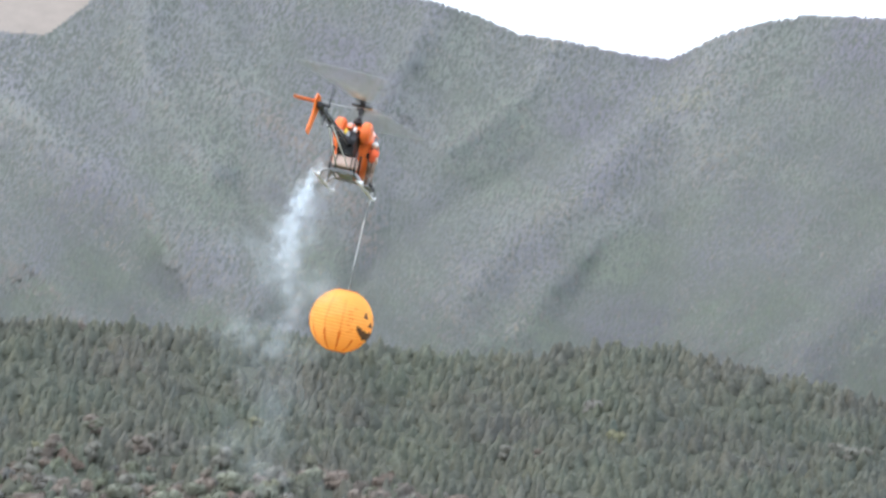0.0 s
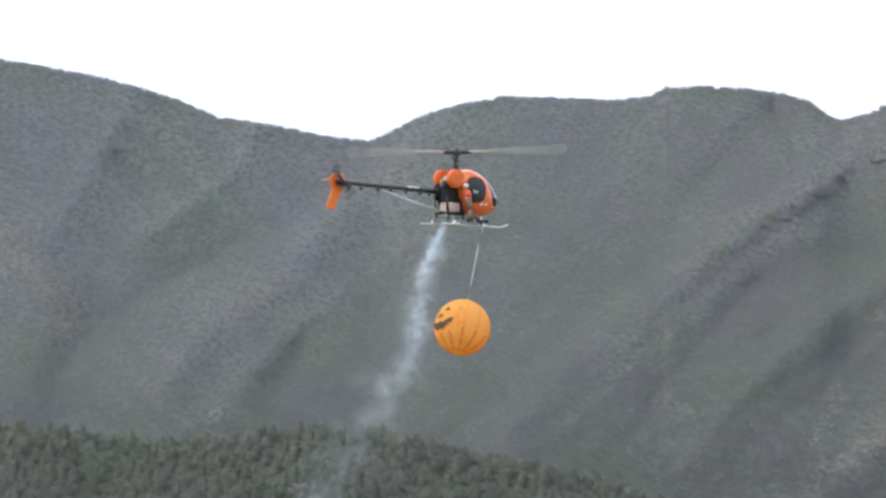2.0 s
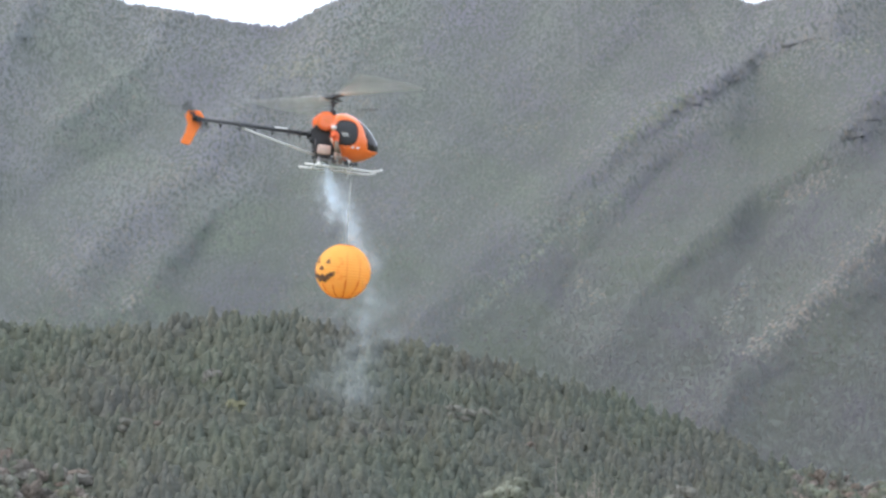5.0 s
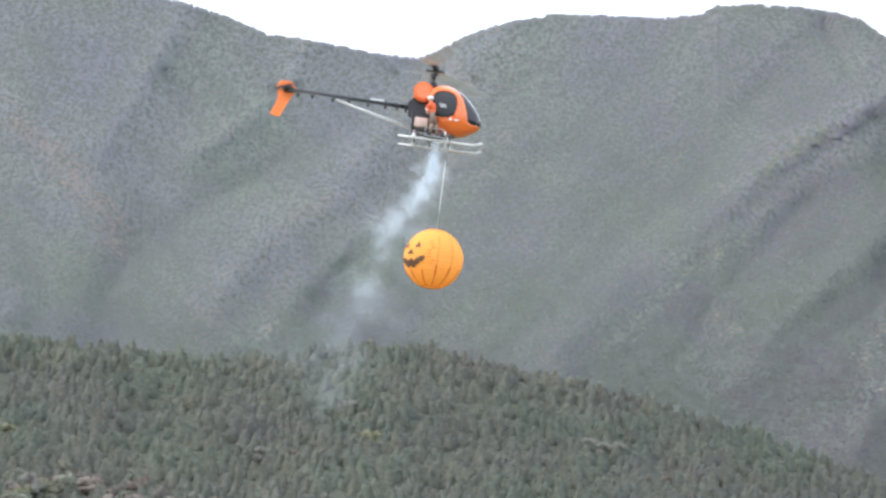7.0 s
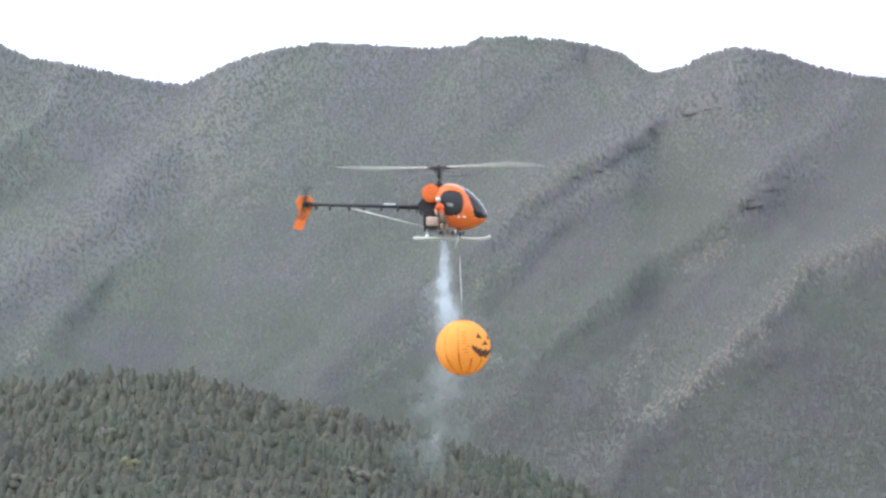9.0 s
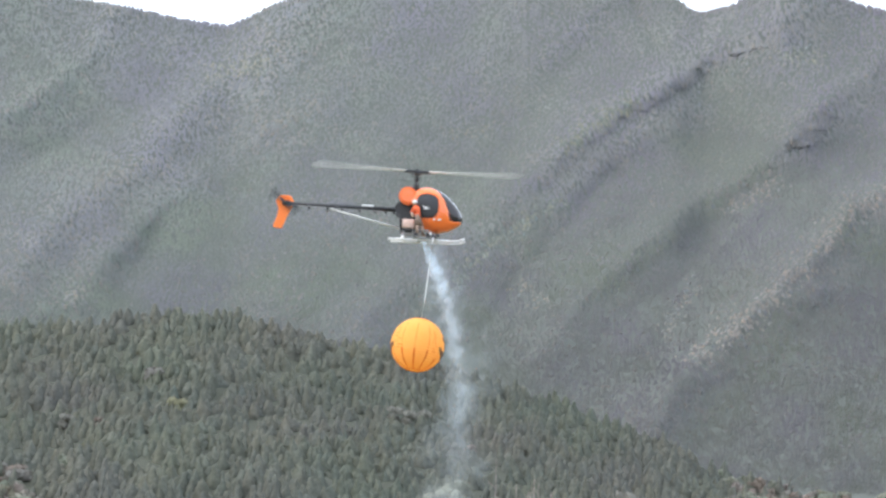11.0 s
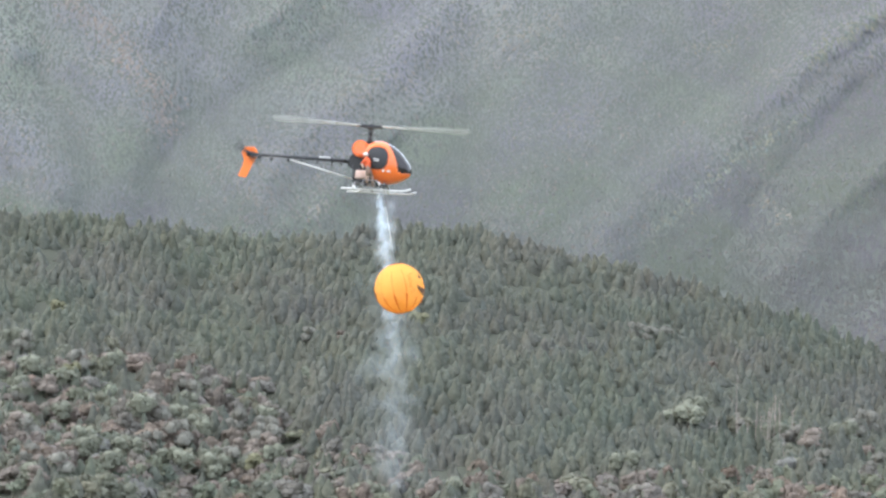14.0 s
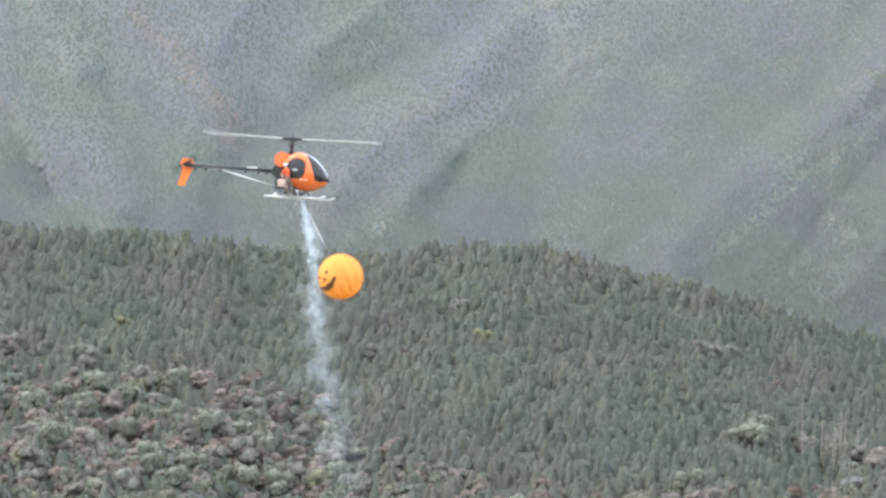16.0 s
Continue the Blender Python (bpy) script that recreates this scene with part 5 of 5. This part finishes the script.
def motions():
    helicopter_rows = [
        (0, pose(-3.173, 16.756, 5.036, 12.5, 3.4, 89.7)),
        (0.5, pose(-2.841, 17.157, 5.253, 11.3, 4.3, 89.7)),
        (1, pose(-2.279, 17.988, 5.478, 9.5, 7.3, 74.9)),
        (1.5, pose(-1.550, 18.830, 5.666, 6.5, 4.3, 51.3)),
        (2, pose(-0.870, 19.729, 5.860, 9.2, -2.4, 37.3)),
        (2.5, pose(-0.365, 21.016, 6.020, 14.7, -6.3, 27.7)),
        (3, pose(-0.067, 21.406, 5.880, 15.5, -2.4, 22.3)),
        (3.5, pose(0.075, 21.370, 5.691, 12.5, -1.8, 21.5)),
        (6, pose(-1.781, 18.812, 5.454, 1.5, 9.3, 7.4)),
        (6.5, pose(-1.693, 18.619, 5.569, 0.0, 9.2, 6.2)),
        (7, pose(-1.302, 18.582, 5.632, -1.2, 7.8, 4.5)),
        (7.5, pose(-0.744, 18.818, 5.536, -0.8, 4.5, 2.0)),
        (8, pose(-0.199, 19.499, 5.489, 4.1, 1.4, 1.0)),
        (8.5, pose(0.237, 19.896, 5.461, 7.5, 0.8, -1.4)),
        (8.7, pose(0.355, 20.037, 5.458, 7.4, 0.9, -2.0)),
        (10.8, pose(-0.017, 20.816, 5.118, 5.2, 2.6, -0.9)),
        (11, pose(-0.153, 20.815, 5.066, 3.8, 2.9, -1.5)),
        (11.5, pose(-0.565, 21.005, 4.948, 3.2, 3.0, -3.3)),
        (12, pose(-0.989, 21.033, 4.836, 2.3, 3.4, -4.0)),
        (12.5, pose(-1.418, 21.301, 4.845, 2.2, 4.1, -4.0)),
        (13, pose(-1.803, 21.391, 4.872, 1.8, 4.2, -4.2)),
        (13.5, pose(-2.174, 21.881, 4.940, 2.3, 4.4, -4.1)),
        (14, pose(-2.486, 22.267, 4.985, 2.1, 3.7, -3.4)),
        (14.5, pose(-2.801, 23.032, 5.064, 3.0, 2.8, -3.8)),
        (15, pose(-3.186, 23.833, 5.140, 4.6, 1.7, -2.3)),
        (15.5, pose(-3.552, 24.044, 5.190, 8.7, 3.5, -7.9)),
        (16, pose(-4.019, 24.427, 5.353, 4.4, 4.0, -8.6)),
    ]
    lantern_rows = [
        (0, hang((-3.132, 16.880, 4.497), (-3.305, 16.945, 3.694), 75)),
        (0.1, hang((-3.067, 16.952, 4.540), (-3.200, 16.924, 3.751), 40)),
        (0.2, hang((-3.007, 17.018, 4.582), (-3.092, 16.887, 3.808), 5)),
        (0.3, hang((-2.944, 17.087, 4.625), (-2.986, 16.858, 3.865), -40)),
        (0.4, hang((-2.874, 17.169, 4.669), (-2.885, 16.862, 3.919), -85)),
        (0.5, hang((-2.789, 17.272, 4.712), (-2.793, 16.925, 3.969), -128)),
        (0.6, hang((-2.689, 17.403, 4.757), (-2.725, 17.070, 4.012), -155)),
        (0.7, hang((-2.577, 17.556, 4.802), (-2.676, 17.281, 4.050), -200)),
        (0.8, hang((-2.456, 17.721, 4.847), (-2.628, 17.521, 4.086), -230)),
        (0.9, hang((-2.326, 17.889, 4.891), (-2.560, 17.756, 4.123), -285)),
        (1, hang((-2.191, 18.054, 4.934), (-2.452, 17.947, 4.165), -320)),
        (1.2, hang((-1.886, 18.369, 5.015), (-2.080, 18.181, 4.269), -375)),
        (1.3, hang((-1.722, 18.528, 5.053), (-1.854, 18.269, 4.325), -405)),
        (1.5, hang((-1.403, 18.860, 5.131), (-1.449, 18.508, 4.423), -450)),
        (1.7, hang((-1.101, 19.201, 5.216), (-1.174, 18.879, 4.486), -505)),
        (1.8, hang((-0.955, 19.378, 5.258), (-1.060, 19.094, 4.510), -540)),
        (2, hang((-0.686, 19.780, 5.339), (-0.833, 19.576, 4.558), -590)),
        (2.1, hang((-0.565, 20.033, 5.380), (-0.708, 19.863, 4.589), -622)),
        (2.3, hang((-0.347, 20.619, 5.465), (-0.454, 20.525, 4.658), -680)),
        (2.5, hang((-0.168, 21.096, 5.507), (-0.224, 21.058, 4.690), -720)),
        (2.6, hang((-0.096, 21.237, 5.498), (-0.116, 21.212, 4.678), -735)),
        (2.8, hang((0.015, 21.392, 5.433), (0.087, 21.370, 4.614), -775)),
        (3, hang((0.102, 21.462, 5.354), (0.203, 21.432, 4.541), -825)),
        (3.1, hang((0.154, 21.489, 5.315), (0.205, 21.453, 4.508), -845)),
        (3.3, hang((0.261, 21.499, 5.225), (0.123, 21.442, 4.438), -867)),
        (3.5, hang((0.250, 21.395, 5.165), (-0.007, 21.330, 4.389), -887)),
        (3.7, hang((0.215, 21.345, 5.160), (-0.037, 21.284, 4.384), -900)),
        (6, hang((-1.694, 18.680, 4.922), (-1.687, 18.790, 4.107), -958)),
        (6.5, hang((-1.605, 18.473, 5.041), (-1.851, 18.560, 4.255), -950)),
        (7, hang((-1.205, 18.423, 5.109), (-1.305, 18.408, 4.296), -945)),
        (7.5, hang((-0.624, 18.660, 5.017), (-0.858, 18.557, 4.238), -921)),
        (8, hang((-0.054, 19.383, 4.966), (-0.058, 19.259, 4.155), -900)),
        (8.5, hang((0.382, 19.805, 4.933), (0.312, 19.909, 4.122), -867)),
        (8.7, hang((0.498, 19.944, 4.930), (0.533, 19.939, 4.110), -857)),
        (10.8, hang((0.112, 20.706, 4.590), (-0.032, 20.654, 3.784), -835)),
        (11, hang((-0.027, 20.690, 4.540), (-0.149, 20.620, 3.732), -812)),
        (11.5, hang((-0.445, 20.871, 4.422), (-0.410, 20.951, 3.597), -775)),
        (12, hang((-0.874, 20.890, 4.312), (-0.968, 20.960, 3.493), -750)),
        (12.5, hang((-1.310, 21.158, 4.320), (-1.321, 21.231, 3.491), -720)),
        (13, hang((-1.697, 21.243, 4.347), (-1.696, 21.141, 3.534), -678)),
        (13.5, hang((-2.068, 21.739, 4.414), (-2.282, 21.673, 3.625), -654)),
        (14, hang((-2.373, 22.124, 4.461), (-2.222, 22.128, 3.655), -638)),
        (14.5, hang((-2.680, 22.896, 4.540), (-3.082, 22.912, 3.822), -638)),
        (15, hang((-3.051, 23.714, 4.614), (-2.726, 23.707, 3.861), -660)),
        (15.5, hang((-3.441, 23.952, 4.654), (-3.769, 23.809, 3.916), -694)),
        (15.7, hang((-3.626, 24.082, 4.712), (-3.766, 23.963, 3.981), -723)),
        (16, hang((-3.920, 24.295, 4.824), (-3.532, 24.256, 4.102), -760)),
    ]
    nozzle_rows = [(0, -3.48, 16.78, 4.57), (0.5, -3.12, 17.20, 4.80), (1, -2.53, 18.05, 5.02), (1.5, -1.74, 18.92, 5.15), (2, -0.97, 19.83, 5.34), (2.5, -0.46, 21.12, 5.50), (3, -0.13, 21.50, 5.36), (3.5, 0.02, 21.47, 5.15), (6, -1.84, 18.91, 4.89), (6.5, -1.73, 18.73, 5.01), (7, -1.31, 18.69, 5.08), (7.5, -0.73, 18.93, 4.98), (8, -0.17, 19.60, 4.95), (8.5, 0.28, 19.99, 4.93), (8.7, 0.39, 20.13, 4.94), (10.8, 0.03, 20.90, 4.57), (11, -0.09, 20.90, 4.51), (11.5, -0.49, 21.09, 4.40), (12, -0.92, 21.11, 4.29), (12.5, -1.35, 21.38, 4.30), (13, -1.75, 21.47, 4.34), (13.5, -2.11, 21.96, 4.40), (14, -2.42, 22.35, 4.44), (14.5, -2.71, 23.12, 4.52), (15, -3.07, 23.92, 4.61), (15.5, -3.45, 24.13, 4.66), (16, -3.93, 24.52, 4.81)]
    upper_rows = [(0, -3.60, 16.81, 4.27), (0.5, -3.27, 17.21, 4.57), (1, -2.68, 18.07, 4.78), (1.5, -1.93, 18.97, 4.76), (2, -1.12, 19.89, 4.98), (2.5, -0.56, 21.19, 5.04), (3, -0.08, 21.56, 5.01), (3.5, 0.06, 21.53, 4.77), (6, -1.82, 18.96, 4.62), (6.5, -1.86, 18.76, 4.74), (7, -1.39, 18.74, 4.81), (7.5, -0.81, 18.99, 4.59), (8, -0.26, 19.66, 4.58), (8.5, 0.25, 20.04, 4.60), (8.7, 0.40, 20.19, 4.53), (10.8, 0.15, 20.94, 4.28), (11, 0.05, 20.95, 4.16), (11.5, -0.37, 21.15, 3.93), (12, -0.79, 21.17, 3.84), (12.5, -1.25, 21.44, 3.86), (13, -1.65, 21.53, 3.87), (13.5, -2.00, 22.02, 3.97), (14, -2.36, 22.41, 3.96), (14.5, -2.62, 23.20, 3.91), (15, -3.00, 23.99, 4.08), (15.5, -3.33, 24.20, 4.20), (16, -3.83, 24.60, 4.29)]
    lower_rows = [(0, -3.66, 16.86, 3.85), (0.5, -3.35, 17.27, 4.10), (1, -2.78, 18.11, 4.45), (1.5, -2.13, 19.02, 4.30), (2, -1.24, 19.97, 4.38), (2.5, -0.67, 21.28, 4.44), (3, -0.10, 21.65, 4.40), (3.5, 0.20, 21.60, 4.20), (6, -1.89, 19.02, 4.14), (6.5, -2.05, 18.80, 4.39), (7, -1.67, 18.77, 4.46), (7.5, -0.97, 19.07, 3.98), (8, -0.39, 19.72, 4.11), (8.5, 0.13, 20.12, 4.03), (8.7, 0.43, 20.24, 4.20), (10.8, 0.25, 20.99, 3.85), (11, 0.17, 21.02, 3.48), (11.5, -0.28, 21.21, 3.25), (12, -0.68, 21.23, 3.28), (12.5, -1.16, 21.50, 3.30), (13, -1.62, 21.58, 3.35), (13.5, -1.93, 22.09, 3.26), (14, -2.31, 22.48, 3.28), (14.5, -2.59, 23.26, 3.25), (15, -2.94, 24.06, 3.40), (15.5, -3.22, 24.28, 3.56), (16, -3.77, 24.67, 3.59)]
    end_rows = [(0, -3.72, 16.93, 3.02), (0.5, -3.45, 17.35, 3.32), (1, -3.04, 18.18, 3.59), (1.5, -2.52, 19.07, 3.45), (2, -1.79, 20.03, 3.53), (2.5, -1.07, 21.36, 3.63), (3, -0.27, 21.75, 3.48), (3.5, 0.25, 21.68, 3.46), (6, -2.02, 19.09, 3.49), (6.5, -2.18, 18.88, 3.63), (7, -1.98, 18.84, 3.66), (7.5, -1.18, 19.12, 3.44), (8, -0.61, 19.81, 3.23), (8.5, -0.01, 20.19, 3.39), (8.7, 0.33, 20.32, 3.47), (10.8, 0.30, 21.06, 3.05), (11, 0.13, 21.07, 2.76), (11.5, -0.14, 21.26, 2.57), (12, -0.58, 21.28, 2.47), (12.5, -1.07, 21.55, 2.56), (13, -1.54, 21.64, 2.61), (13.5, -1.90, 22.15, 2.32), (14, -2.27, 22.53, 2.37), (14.5, -2.60, 23.30, 2.31), (15, -2.79, 24.13, 2.52), (15.5, -3.14, 24.35, 2.57), (16, -3.56, 24.76, 2.63)]
    walk(helicopter, helicopter_rows)
    walk(lantern, lantern_rows)
    stands = [(0, 0), (0.5, 0), (1, 14), (1.5, 38), (2, -32), (2.5, -12), (3, -14), (3.5, -13), (6, 78), (7, 80), (7.5, 85), (8, 18), (8.5, 2), (11, 12), (11.5, 11), (12, 11), (13, 11), (14, 11), (14.5, 11), (15, 3), (16, 12)]
    walk(main_rotor, spin_rows(stands, 82.0, lambda a, t: pose(0, 0, 0, float(np.interp(t, (1, 2, 2.5, 3, 3.5, 6), (0, -7, -11, -14, -12, 0))), 0, 0) @ pose(0, 0, 0, 0, 0, a)))
    walk(tail_rotor, spin_rows([(0, 20), (16, 60)], 86.0, lambda a, t: pose(-0.985, -0.05, -0.275, 0, a, 0)))
    nodes = [[Vector(r[1:]) for r in rows] for rows in (nozzle_rows, upper_rows, lower_rows, end_rows)]
    times = [r[0] for r in nozzle_rows]
    spread = [(0, 0.2), (0.5, 0.15), (1, 0.11), (1.5, 0.035), (3.5, 0.05), (6, 0.12), (6.5, 0.15), (7, 0.17), (7.5, 0.09), (8.5, 0.05), (11, 0.07), (16, 0.05)]
    for k, wisp in enumerate(wisps):
        loose = k >= WISPS
        u = 0.35 + 3.0 * (k - WISPS + 0.5) / PUFFS if loose else 3.4 * (k + 0.3) / WISPS
        rng = random.Random(300 + k)
        aside, phase = (((k * 7) % PUFFS + 0.5) / PUFFS * 2.4 - 1.2) if loose else rng.uniform(-0.25, 0.25), rng.uniform(0, 6.28)
        i = min(int(u), 2)
        f = u - i
        rows = []
        for j, t in enumerate(times):
            p1, p2 = nodes[i][j], nodes[i + 1][j]
            p0 = nodes[i - 1][j] if i else p1 * 2 - p2
            p3 = nodes[i + 2][j] if i < 2 else p2 * 2 - p1
            at = 0.5 * (2 * p1 + (p2 - p0) * f + (2 * p0 - 5 * p1 + 4 * p2 - p3) * f * f + (3 * p1 - p0 - 3 * p2 + p3) * f ** 3)
            way = 0.5 * ((p2 - p0) + 2 * (2 * p0 - 5 * p1 + 4 * p2 - p3) * f + 3 * (3 * p1 - p0 - 3 * p2 + p3) * f * f)
            tilt = Vector((0, 0, -1)).rotation_difference(way.normalized()).to_matrix().to_4x4()
            room = float(np.interp(t, [q[0] for q in spread], [q[1] for q in spread])) * min(0.12 + 0.5 * u, 1.1)
            at = at + room * Vector((aside, 0.6 * math.sin(phase + t), 0.5 * math.cos(phase + 0.7 * t)))
            rows.append((t, Matrix.Translation(at) @ tilt @ pose(0, 0, 0, 0, 0, 25 * t + 40 * k)))
        walk(wisp, rows)


motions()
